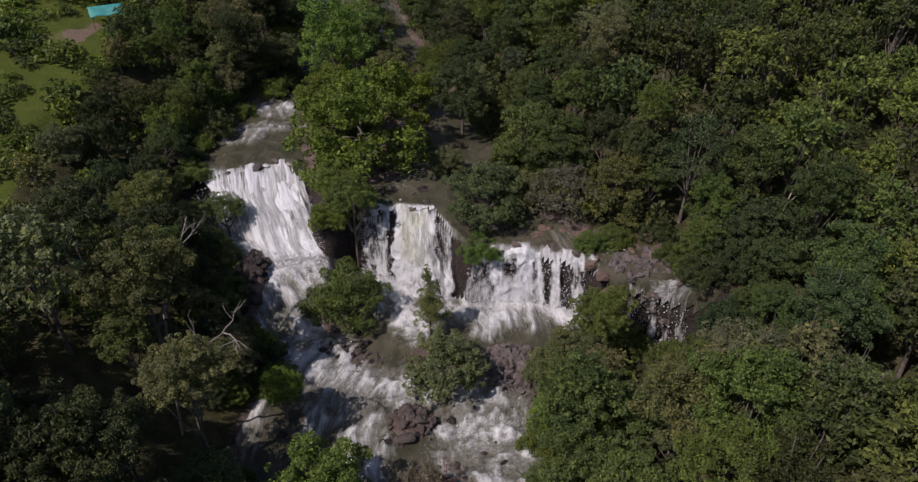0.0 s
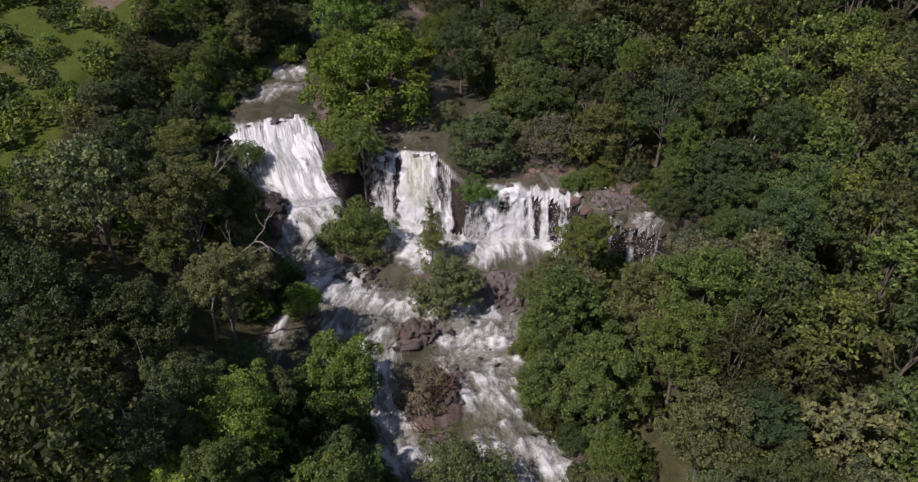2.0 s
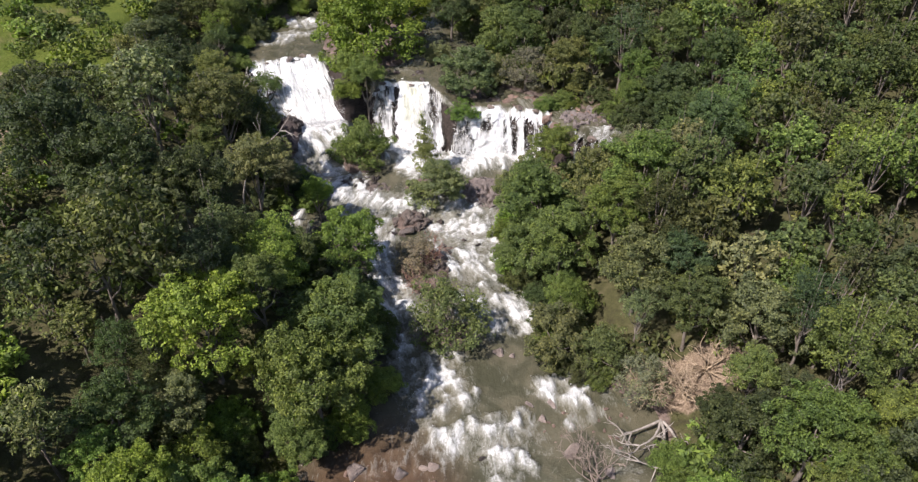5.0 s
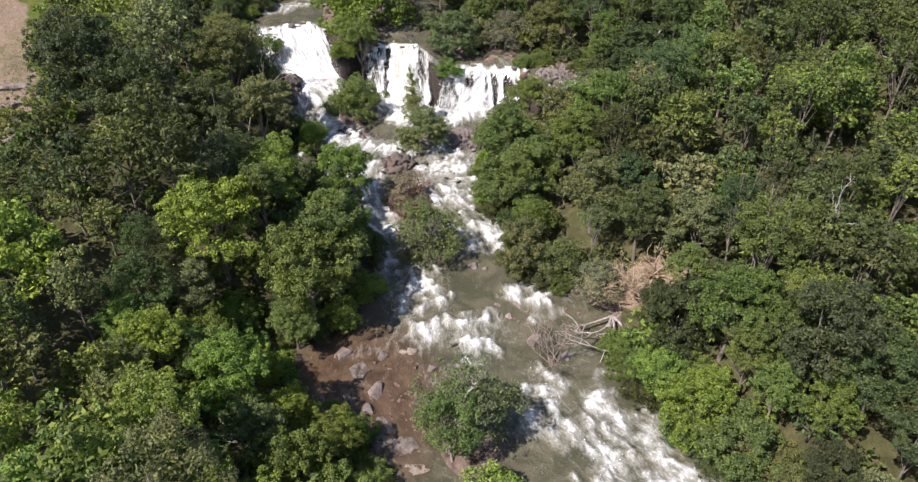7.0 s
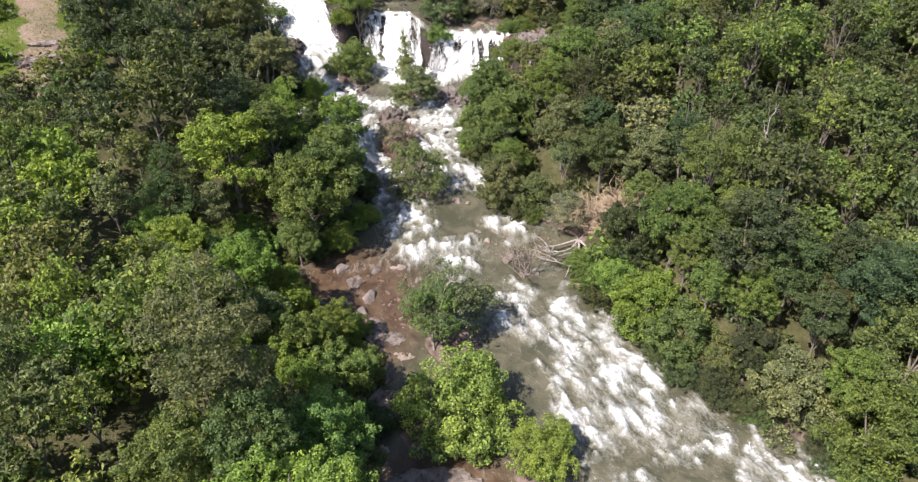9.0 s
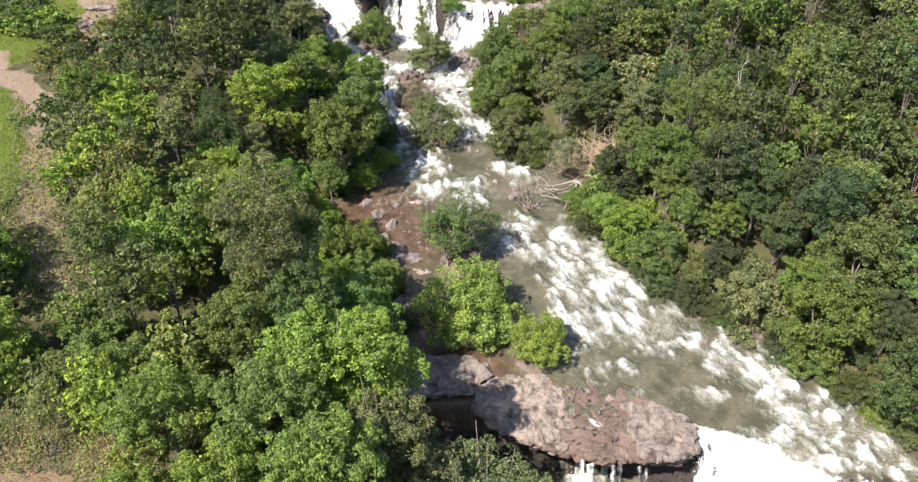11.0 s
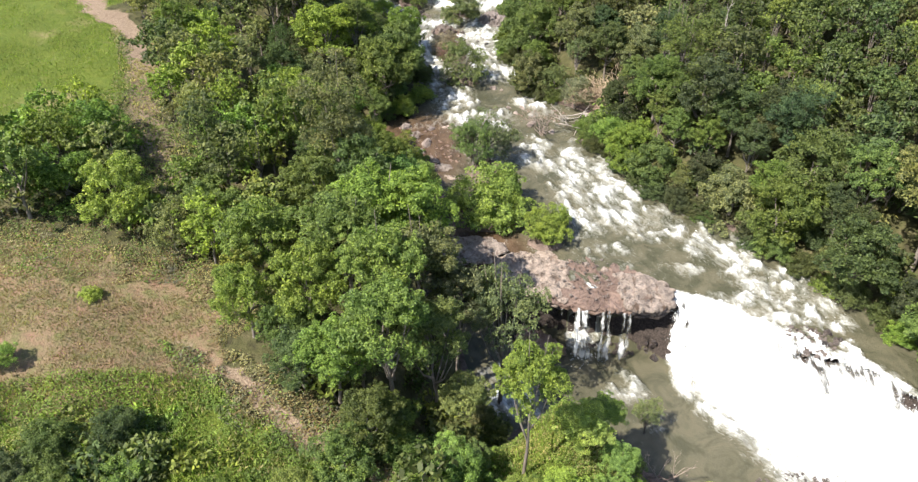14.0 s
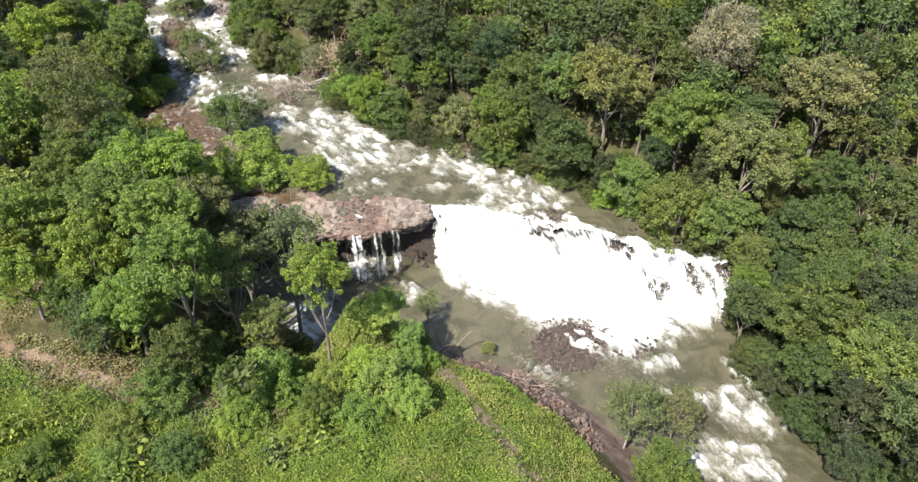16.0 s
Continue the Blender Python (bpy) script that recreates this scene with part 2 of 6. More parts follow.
def put_attr(me, name, values, kind="FLOAT"):
    a = me.attributes.new(name, kind, "POINT")
    a.data.foreach_set("value" if kind == "FLOAT" else "vector", np.asarray(values, np.float32).ravel())


def fbm(x, y, scale, seed=0.0, octaves=4):
    """Smooth value noise in the plan, about -1 to 1, for arrays."""
    out, amp, total = np.zeros(np.shape(x)), 1.0, 0.0
    for k in range(octaves):
        u, v = np.asarray(x) / scale + seed * 7.13 + 19.7 * k, np.asarray(y) / scale - seed * 3.71 + 5.3 * k
        i, j = np.floor(u), np.floor(v)
        a, b = u - i, v - j
        a, b = a * a * (3 - 2 * a), b * b * (3 - 2 * b)
        def h(p, q):
            s = np.sin(p * 127.1 + q * 311.7) * 43758.5453
            return (s - np.floor(s)) * 2 - 1
        out += amp * ((h(i, j) * (1 - a) + h(i + 1, j) * a) * (1 - b) + (h(i, j + 1) * (1 - a) + h(i + 1, j + 1) * a) * b)
        total += amp
        amp, scale = amp * 0.5, scale * 0.5
    return out / total * 1.5


def step(a, b, x):
    t = np.clip((x - a) / (b - a), 0, 1)
    return t * t * (3 - 2 * t)


# ---- the lie of the land ----
LEFT_SHORE = [(-22, 75), (-20, 56), (-19, 40), (-18.5, 26), (-20, 20.5), (-22.5, 15.8), (-24.8, 8.8), (-26, 3.9), (-24, -2), (-20.5, -6),
              (-18.5, -11), (-16, -15), (-13.5, -19), (-15.5, -24), (-14, -30), (-8, -33), (-5, -39), (-5, -45), (-7, -48.5), (-12.5, -51.5),
              (-10.5, -56), (-5.5, -59), (-2.5, -65), (-1.5, -71), (-3, -75), (-1, -80), (2.5, -83), (3.5, -88), (2.5, -92), (6.5, -94), (11.2, -91),
              (15.7, -95.3), (18.8, -97.8), (25, -102.4), (28.6, -108.2), (30.3, -114), (31.5, -125), (32, -160)]
RIGHT_SHORE = [(-9, 75), (-8.5, 56), (-5.6, 42.6), (-2.8, 33), (1.6, 18.5), (6.7, 12), (7, 8), (6, 3), (7, -3), (12.5, -7), (19, -11.5), (22, -14),
               (21, -17), (14, -16.5), (9, -18), (8, -22), (7, -27), (8.2, -31), (9.5, -36), (9.6, -41), (13, -44), (17, -47), (17.6, -55),
               (20.3, -61), (22.5, -65.5), (28, -69.5), (31.5, -73.5), (36, -78.6), (40, -83), (43.5, -90), (47, -96), (49.5, -98.5),
               (48, -104), (45, -108), (45, -113), (45.5, -120), (47, -135), (50, -160)]
RIVER = np.array(LEFT_SHORE + RIGHT_SHORE[::-1], float)
UP_LIP = np.array([(-30, 5), (-25.5, 5), (-22, 4), (-19, 4.7), (-16, 5.6), (-13, 2), (-10, -1), (-8, -2.9), (-4, -2.5), (-1, -3), (0.5, -6.5),
                   (2, -8.2), (4.7, -8.1), (8.3, -8.3), (12, -10), (15, -13), (20, -14.2), (30, -16)], float)
UP_FOOT = np.array([(-30, -2), (-25, -1.5), (-20, -2.5), (-15, -7), (-11, -6.5), (-9, -4.8), (-8, -4.4), (-6, -5.6), (-3.7, -6.8), (-1, -8), (0.5, -9),
                    (2, -9.8), (4.7, -9.6), (8.3, -9.9), (12, -11.6), (15, -14.3), (20, -15.4), (30, -17.5)], float)
LOW_LIP = np.array([(-20, -84), (-3, -84), (0, -78.5), (6.5, -78.3), (9.4, -79.6), (13.8, -80.6), (18.5, -80.9), (21.4, -81.2), (22.4, -80.9), (26.6, -82), (31, -85),
                    (33, -87.3), (37.5, -88.8), (40.6, -93), (44.6, -97), (48.3, -98), (60, -100)], float)
LOW_FOOT = np.array([(-20, -85.2), (-3, -85.2), (0, -80), (6.5, -79.4), (9.4, -80.6), (13.8, -81.5), (18.5, -81.9), (21.4, -84.6), (25.6, -89), (28.3, -92.5), (32, -96),
                     (35, -98), (37.5, -98.6), (40.5, -98.5), (44.6, -100.6), (48.3, -101.4), (60, -104)], float)
ISLANDS = [(-8.5, 11, 7.0, 11, 1.3), (-11, 30, 4, 12, 1.0), (-10.8, -2.0, 2.0, 4.2, 2.2), (4.4, -3.2, 2.6, 3.2, 0.9), (-9, -11.6, 2.4, 1.9, 1.2), (-0.8, -16.8, 3.0, 1.9, 0.9),
           (5.4, -17.6, 2.6, 2.4, 0.5), (-2.6, -22.8, 2.2, 1.6, 0.6), (-0.9, -30.5, 2.3, 3.4, 0.8), (1.0, -38.6, 2.8, 1.8, 0.6), (-8.8, -29, 2.6, 4.0, 0.9),
           (4.6, -61.5, 2.8, 2.6, 0.6), (4.6, -70.5, 4.6, 2.6, 0.7), (10.6, -74.2, 2.2, 1.6, 0.5), (30.0, -100.8, 5.0, 4.0, 0.28), (-17.2, -9.5, 1.4, 3.0, 0.9)]


def inside_and_distance(x, y, poly):
    """Signed distance to a closed line in the plan: less than 0 inside."""
    p, q = poly, np.roll(poly, -1, 0)
    best, odd = np.full(x.shape, 1e9), np.zeros(x.shape, bool)
    for (ax, ay), (bx, by) in zip(p, q):
        dx, dy = bx - ax, by - ay
        s = np.clip(((x - ax) * dx + (y - ay) * dy) / (dx * dx + dy * dy), 0, 1)
        best = np.minimum(best, (x - ax - s * dx) ** 2 + (y - ay - s * dy) ** 2)
        with np.errstate(divide="ignore", invalid="ignore"):
            odd ^= ((ay > y) != (by > y)) & (x < dx * (y - ay) / dy + ax)
    return np.where(odd, -1, 1) * np.sqrt(best)


def middle_level(y):
    return np.interp(y, [-84, -80, -70, -55, -41, -30, -18, -10], [-0.75, -0.2, 0.5, 1.2, 1.5, 2.1, 3.0, 3.4])


def water_level(x, y):
    lip, foot = np.interp(x, *UP_LIP.T), np.interp(x, *UP_FOOT.T)
    left = 1 - step(-10.8, -9.0, x)
    top = 9.7 - 0.9 * step(0, 3, x) + 0.02 * np.clip(y - lip, 0, 80)
    mid = middle_level(y)
    shelf = np.where(y > -8.5, 6.3, mid + (6.3 - mid) * step(-14.0, -8.5, y))
    mid = mid + left * np.maximum(shelf - mid, 0)
    s = np.clip((lip - y) / (lip - foot), 0, 1)
    z = top + (mid - top) * np.where(left > 0.5, s ** 0.9, s ** 1.4)
    llip, lfoot = np.interp(x, *LOW_LIP.T), np.interp(x, *LOW_FOOT.T)
    s = np.clip((llip - y) / (llip - lfoot), 0, 1)
    return z + (-5.2 - 0.012 * np.clip(-100 - y, 0, 60) - z) * np.where(y < llip, s ** 1.15, 0)


def shore_height(x, y, d):
    base = np.interp(y, [-160, -110, -92, -80, -60, -40, -15, 0, 20, 80], [-5, -4, -2, 0.3, 1.6, 2.5, 4.5, 8.0, 10, 11])
    near = water_level(np.clip(x, -24, 46), y)
    base = near + (base - near) * step(1, 7, d)
    west = x < np.interp(y, [-160, -100, -70, -40, 0, 80], [38, 30, 10, 2, -6, -14])
    rise_w = np.interp(d, [0, 1.5, 4, 8, 13, 25, 40, 100], [0.0, 0.9, 2.0, 4.2, 7.0, 9.2, 11, 12])
    rise_e = np.interp(d, [0, 1.5, 4, 10, 25, 50, 100], [0.0, 0.7, 1.5, 3.0, 5.5, 8, 10])
    return base + np.where(west, rise_w, rise_e) + 0.5 * fbm(x, y, 9, 1) * step(1, 8, d)


def ground_height(x, y):
    x, y = np.asarray(x, float), np.asarray(y, float)
    d = inside_and_distance(x, y, RIVER)
    w = water_level(x, y)
    bed = w - 0.12 - 0.75 * step(0, 2.5, -d) + 0.12 * fbm(x, y, 1.6, 3)
    for cx, cy, rx, ry, h in ISLANDS:
        q = ((x - cx) / rx) ** 2 + ((y - cy) / ry) ** 2
        bed = np.maximum(bed, w - 0.8 + (h + 0.8) * (1 - step(0.15, 1.5, q)) + 0.1 * fbm(x, y, 1.2, 5))
    mound = 4.4 * np.exp(-((x - 11.4) / 4.0) ** 2 - ((y + 97.8) / 3.0) ** 2) * step(0.3, 2.4, d)
    return np.where(d < 0, bed, shore_height(x, y, np.maximum(d, 0)) - 0.12 + mound)


FIELD = np.array([(-44, 62), (-38.5, 40), (-37, 20), (-37, 0), (-36.5, -18), (-38.5, -30), (-46, -42), (-40, -50), (-36, -58), (-34.5, -66), (-37, -74), (-44, -80), (-130, -90), (-130, 62)], float)
DIRT = [np.array([(-52, -36), (-46, -43), (-40, -48), (-35, -56), (-33, -64), (-28, -72), (-24, -77)], float),
        np.array([(-18.4, -94.4), (-15.3, -96.2), (-12, -98.2), (-8, -101.4), (-4.5, -103.6), (-2.2, -104.6)], float),
        np.array([(-53, -2), (-48, -13), (-44, -22), (-41, -28), (-38.6, -33)], float),
        np.array([(15.6, -100.0), (16.4, -103.2), (16.6, -106), (16.9, -108.5), (17.3, -112), (17.8, -115.4), (18.4, -122)], float), np.array([(17, -45), (20, -46), (23, -44)], float), np.array([(-40.4, 22.4), (-41.2, 19.6)], float)]
DRY = np.array([(-48, -88), (-30, -87.5), (-20, -87), (-15.5, -92), (-15, -97), (-19, -101.5), (-30, -104), (-60, -105)], float)
WOODS = np.array([(-79, 62), (-78, -25), (-24, -111), (34, -130), (44, -170), (110, -160), (110, -100), (104, -70), (80, 60)], float)
MEADOW = np.array([(-60, -105), (-30, -101), (-22, -98.5), (-16, -98), (-8, -103), (-1, -107.5), (4, -107), (3, -103), (5.5, -98.5), (8.5, -96.2), (12, -94.8), (15.2, -97.6), (19.6, -103.3), (22.2, -108), (24.6, -113.2), (26.5, -128), (-60, -135)], float)


def line_distance(x, y, line):
    best = np.full(np.shape(x), 1e9)
    for (ax, ay), (bx, by) in zip(line[:-1], line[1:]):
        dx, dy = bx - ax, by - ay
        s = np.clip(((x - ax) * dx + (y - ay) * dy) / (dx * dx + dy * dy), 0, 1)
        best = np.minimum(best, np.hypot(x - ax - s * dx, y - ay - s * dy))
    return best


def spaced(lo, hi, fine, far):
    """Even steps from lo to hi, then ever longer ones out to far."""
    core = list(np.arange(lo, hi + fine / 2, fine))
    out, gap = [hi], fine
    while out[-1] < hi + far:
        gap *= 1.35
        out.append(out[-1] + gap)
    tail = np.array(out[1:]) - hi
    return np.array(list(lo - tail[::-1]) + core + list(hi + tail))


def build_ground():
    xs, ys = spaced(-62, 92, 0.6, 2500), spaced(-132, 66, 0.6, 2500)
    x, y = np.meshgrid(xs, ys)
    x, y = x.ravel(), y.ravel()
    z = ground_height(x, y)
    me = mesh_of("ground", np.stack([x, y, z], 1), grid_faces(len(xs), len(ys)), GROUND, True)
    d = inside_and_distance(x, y, RIVER)
    put_attr(me, "grass", np.maximum(1 - step(-1, 1.5, inside_and_distance(x, y, FIELD)), np.maximum(1 - step(-1, 1, inside_and_distance(x, y, MEADOW)), 0.9 * step(-1, 8, inside_and_distance(x, y, WOODS) + 5 * fbm(x, y, 14, 48)))))
    put_attr(me, "dry", 1 - step(-1.5, 1, inside_and_distance(x, y, DRY) + 1.5 * fbm(x, y, 4.0, 47)))
    put_attr(me, "dirt", np.maximum((1 - step(0.3, 3.0, line_distance(x, y, DIRT[0]) + 1.1 * fbm(x, y, 2.5, 41))) * (1 - 0.3 * step(-54, -60, y)), np.maximum((0.86 - 0.3 * step(-14, -18, x)) * (1 - step(0.0, 1.15, line_distance(x, y, DIRT[1]) + 0.75 * fbm(x, y, 1.4, 43, 4))), np.maximum.reduce([1 - step(0.9, 3.4, line_distance(x, y, DIRT[2]) + 1.2 * fbm(x, y, 3.0, 45)), 0.58 * (1 - step(0.3, 2.1, line_distance(x, y, DIRT[3]) + 0.7 * fbm(x, y, 1.5, 49))), 1 - step(1.0, 3.0, line_distance(x, y, DIRT[4])), 1 - step(0.3, 1.8, line_distance(x, y, DIRT[5]) + 1.2 * fbm(x, y, 3.0, 44))]))))
    muddy = (x > 10) & (x < 32) & (y < -93)
    put_attr(me, "bed", np.where(muddy, 1 - step(3.0, 5.0, d), 1 - step(0.2, 1.6, d)))
    cliff = np.zeros(x.shape)
    for lip, foot in ((UP_LIP, UP_FOOT), (LOW_LIP, LOW_FOOT)):
        cliff = np.maximum(cliff, step(-1.2, -0.2, np.interp(x, *lip.T) - y) * (1 - step(0.3, 1.5, np.interp(x, *foot.T) - y)) * (1 - step(0.5, 2.5, d)))
    cliff = np.maximum(cliff, 0.55 * (1 - step(0.6, 1.3, ((x - 30.2) / 6) ** 2 + ((y + 101) / 5) ** 2)))
    put_attr(me, "cliff", cliff)
    ob = new("ground", me)
    tagged(ob, "wooded river banks of dark leaf litter, grass and bare earth", "ground", kind="structure")


build_ground()

# ---- water ----
# where the water is broken: centre, half lengths, turn, strength
RAPIDS = [(-11.1, -15.7, 2.3, 2.3, 0, 0.95), (-8.0, -19.6, 2.1, 2.3, 0, 0.90), (-3.7, -19.4, 2.6, 1.8, 0, 0.90), (-5.6, -23.6, 1.2, 2.6, 0, 0.85), (3.4, -22.3, 2.9, 3.2, 0, 0.95),
          (2.4, -26.7, 2.4, 2.4, 0, 0.85), (3.8, -29.6, 2.3, 2.0, 0, 0.85), (-15.5, -22.9, 1.2, 2.2, 0, 0.8), (-9.8, -22.5, 1.4, 1.9, 0, 0.75), (-17.1, -12.6, 3.4, 2.4, 0, 0.80),
          (-16.2, -7.3, 5.0, 2.3, 0, 0.95), (-2.6, -10.5, 2.8, 2.6, 0, 1.00), (6.5, -11.4, 4.2, 1.6, 0, 1.00), (17.5, -15.6, 2.6, 0.9, 0, 0.9), (-15.4, -26, 1.1, 2.4, 0, 0.7), (-4.2, -35.0, 1.8, 3.0, 0, 0.8)]
RAPIDS += [(0.1, -43.5, 1.7, 3.0, 0, 0.90), (4.1, -49.8, 3.0, 2.0, 0, 0.95), (-2.9, -40.7, 0.9, 3.6, 0, 0.75), (10.0, -55.8, 1.5, 2.0, 0, 0.80), (11.9, -47.0, 1.0, 1.3, 0, 0.85),
           (10.2, -44.3, 1.7, 1.2, 0, 0.80), (10.6, -60.0, 2.4, 1.2, 0, 0.90), (14.5, -57.6, 1.8, 1.7, 0, 0.85), (14.7, -62.6, 1.9, 1.9, 0, 0.90), (17.7, -61.4, 1.4, 1.9, 0, 0.90),
           (20.4, -65.4, 2.0, 1.6, 0, 0.95), (15.1, -65.1, 2.4, 1.3, 0, 0.85), (6.3, -34.6, 2.9, 2.6, 0, 0.92), (5.2, -53.4, 1.2, 1.6, 0, 0.75), (-5.6, -29, 1.4, 3.0, 0, 0.85)]
RAPIDS += [(18.2, -69.2, 3.8, 2.8, 0, 0.85), (22.6, -70.4, 2.3, 2.2, 0, 0.90), (27.5, -68.6, 1.4, 1.3, 0, 0.90), (26.8, -73.4, 1.5, 1.7, 0, 0.90), (29.7, -75.0, 1.9, 2.2, 0, 0.95),
           (24.6, -77.1, 1.4, 0.7, 0, 0.80), (32.2, -80.5, 2.7, 1.9, 0, 0.92), (34.9, -82.8, 2.2, 2.3, 0, 0.92), (15.7, -74.8, 2.2, 0.8, 0, 0.70), (14.4, -72.8, 1.3, 1.1, 0, 0.75),
           (33.2, -85.6, 2.6, 1.6, -30, 0.95), (27.5, -81.2, 1.4, 1.0, 0, 0.7)]
RAPIDS += [(42, -113.5, 1.8, 2.0, 0, 0.85), (37.0, -116.5, 2.6, 1.5, 0, 0.9), (38.2, -110, 2.0, 0.7, -30, 0.75), (44, -110.5, 0.8, 2.2, 10, 0.8), (-20, 12, 3.0, 1.2, 25, 0.8),
           (-19, 17, 2.2, 1.5, 20, 0.75), (7.6, -87.0, 1.6, 3.0, -30, 1.0), (7.2, -90.6, 2.0, 1.7, 0, 1.05), (9.6, -84.8, 1.2, 1.0, 0, 0.9), (17.5, -88.6, 1.2, 1.6, 20, 0.62), (19.4, -92.4, 1.0, 0.7, 0, 0.7),
           (27.0, -103.0, 0.7, 2.2, 30, 0.7), (36.4, -105.4, 2.4, 0.7, -30, 0.8)]


def foam_at(x, y):
    f = np.full(x.shape, -0.14) + 0.26 * (y > -80) + 0.2 * step(0.1, 0.8, fbm(x, y, 6, 21, 3))
    bx, by, bare = x, y, []
    x, y = x + 1.1 * fbm(x, y, 3.0, 31, 3), y + 1.1 * fbm(x, y, 3.0, 37, 3)
    for cx, cy, a, b, turn, s in RAPIDS:
        c, n = math.cos(radians(turn)), math.sin(radians(turn))
        a, b, s = a * 1.55, b * 1.55, s - 0.04 + 0.10 * (cy > -36)
        u, v = ((x - cx) * c + (y - cy) * n) / a, (-(x - cx) * n + (y - cy) * c) / b
        f = np.maximum(f, 0.82 * s * (1 - step(0.0, 2.0, u * u + v * v)))
    x, y = bx, by
    for cx, cy, rx, ry, w in ((34.0, -85.9, 2.6, 1.7, 0.75), (40.8, -91.2, 2.0, 1.1, 0.7)):
        bare.append(w * np.exp(-((x - cx) / rx) ** 2 - ((y - cy) / ry) ** 2) * np.clip(1.0 + 2.2 * fbm(x * 1.3 + y * 0.5, y * 0.7, 0.9, 58, 4), 0.1, 1.7))
    for lip, foot, reach in ((UP_LIP, UP_FOOT, 3.0), (LOW_LIP, LOW_FOOT, 7.0)):
        a, b = np.interp(x, *lip.T), np.interp(x, *foot.T)
        strong = np.ones(x.shape)
        if lip is UP_LIP:
            strong = np.maximum.reduce([step(-24.5, -23, x) * (1 - step(-12.5, -11, x)), step(-7.6, -6.4, x) * (1 - step(0.3, 1.0, x)), step(2.0, 3.0, x) * (1 - step(12, 12.6, x)), 0.30 * step(15, 16, x)])
        else:
            strong = np.maximum(step(21.2, 22.4, x), 0.62 * step(12, 13, x) * (1 - step(15.5, 16.5, x)))
            reach = np.interp(x, [21, 24, 28, 35, 40, 46], [3.0, 3.8, 5.6, 8.0, 5.0, 1.8])
            above = np.interp(x, [24, 28, 31, 36, 38, 46], [0.8, 1.8, 5.0, 4.2, 2.6, 1.2])
        f = np.maximum(f, (1.55 if lip is UP_LIP else 1.3) * strong * (step(-0.1, 0.6, a - y) if lip is UP_LIP else step(0, 1, 1 + (a - y) / above + 0.5 * fbm(x, y, 1.6, 55, 3))) * (1 - step(-0.1 * reach, 1.7 * reach, b - y + 0.9 * fbm(x, y, 1.8, 53, 3))))
    return f - sum(bare)


CENTRE_Y = np.arange(-175.0, 90.0, 0.5)
CENTRE_X = sum(np.interp(CENTRE_Y, [p[1] for p in shore[::-1]], [p[0] for p in shore[::-1]]) for shore in (LEFT_SHORE, RIGHT_SHORE)) / 2
CENTRE_X = np.convolve(np.pad(CENTRE_X, 20, mode="edge"), np.hanning(43)[1:-1] / np.hanning(43).sum(), "valid")
SLOPE = np.gradient(CENTRE_X, CENTRE_Y)
ARC = np.cumsum(np.hypot(SLOPE, 1)[::-1] * 0.5)[::-1]


def along_river(x, y):
    """Metres down the river and across it."""
    foot = np.array(y, float)
    for _ in range(6):
        off, m = x - np.interp(foot, CENTRE_Y, CENTRE_X), np.interp(foot, CENTRE_Y, SLOPE)
        foot = foot + (off * m + y - foot) / (1 + m * m) * 0.7
    off = x - np.interp(foot, CENTRE_Y, CENTRE_X)
    return np.interp(foot, CENTRE_Y, ARC), np.sign(off) * np.hypot(off, y - foot)


STEP = 0.18


def breaking_waves():
    """Crests that break along a sharp front and trail their foam downstream."""
    s, n = np.meshgrid(np.arange(0, ARC.max(), STEP), np.arange(-34, 34, STEP), indexing="ij")
    ds, dn = 1.1 * fbm(n, s, 2.6, 61, 3), 0.7 * fbm(n, s, 2.2, 62, 3)
    crest = step(0.16, 0.40, fbm((n + dn) * 0.95, (s + ds) * 0.9, 1.55, 63, 4))
    crest = np.maximum(crest, 0.85 * step(0.16, 0.38, fbm((n + dn) * 0.55, (s + ds) * 1.5, 1.15, 66, 4)))
    keep = np.exp(-STEP / np.clip(1.1 + 1.3 * fbm(n, s * 0.3, 1.1, 64, 3), 0.3, 3))
    trail = np.zeros(s.shape)
    row = trail[0]
    for i in range(len(s)):
        spread = 0.86 * row + 0.07 * np.roll(row, 1) + 0.07 * np.roll(row, -1)
        row = np.maximum(crest[i], spread * keep[i])
        trail[i] = row
    return trail * np.clip(0.72 + 0.75 * fbm(n * 2.4, s * 0.8, 1.0, 65, 3), 0.1, 1.1)


WAVES = breaking_waves()


def broken_at(x, y):
    """How broken the water is, with its single waves, and those waves alone."""
    f = foam_at(x, y)
    s, n = along_river(x, y)
    u, v = np.clip(s / STEP, 0, WAVES.shape[0] - 2), np.clip((n + 34) / STEP, 0, WAVES.shape[1] - 2)
    i, j = u.astype(int), v.astype(int)
    u, v = u - i, v - j
    wave = (WAVES[i, j] * (1 - u) + WAVES[i + 1, j] * u) * (1 - v) + (WAVES[i, j + 1] * (1 - u) + WAVES[i + 1, j + 1] * u) * v
    wave = wave * step(0.12, 0.5, f) * (1 - step(1.0, 1.3, f))
    return f + 0.80 * wave - np.where(y > -37, 0.20, 0.28) * step(0.12, 0.5, f) * (1 - step(1.0, 1.3, f)), wave, s, n


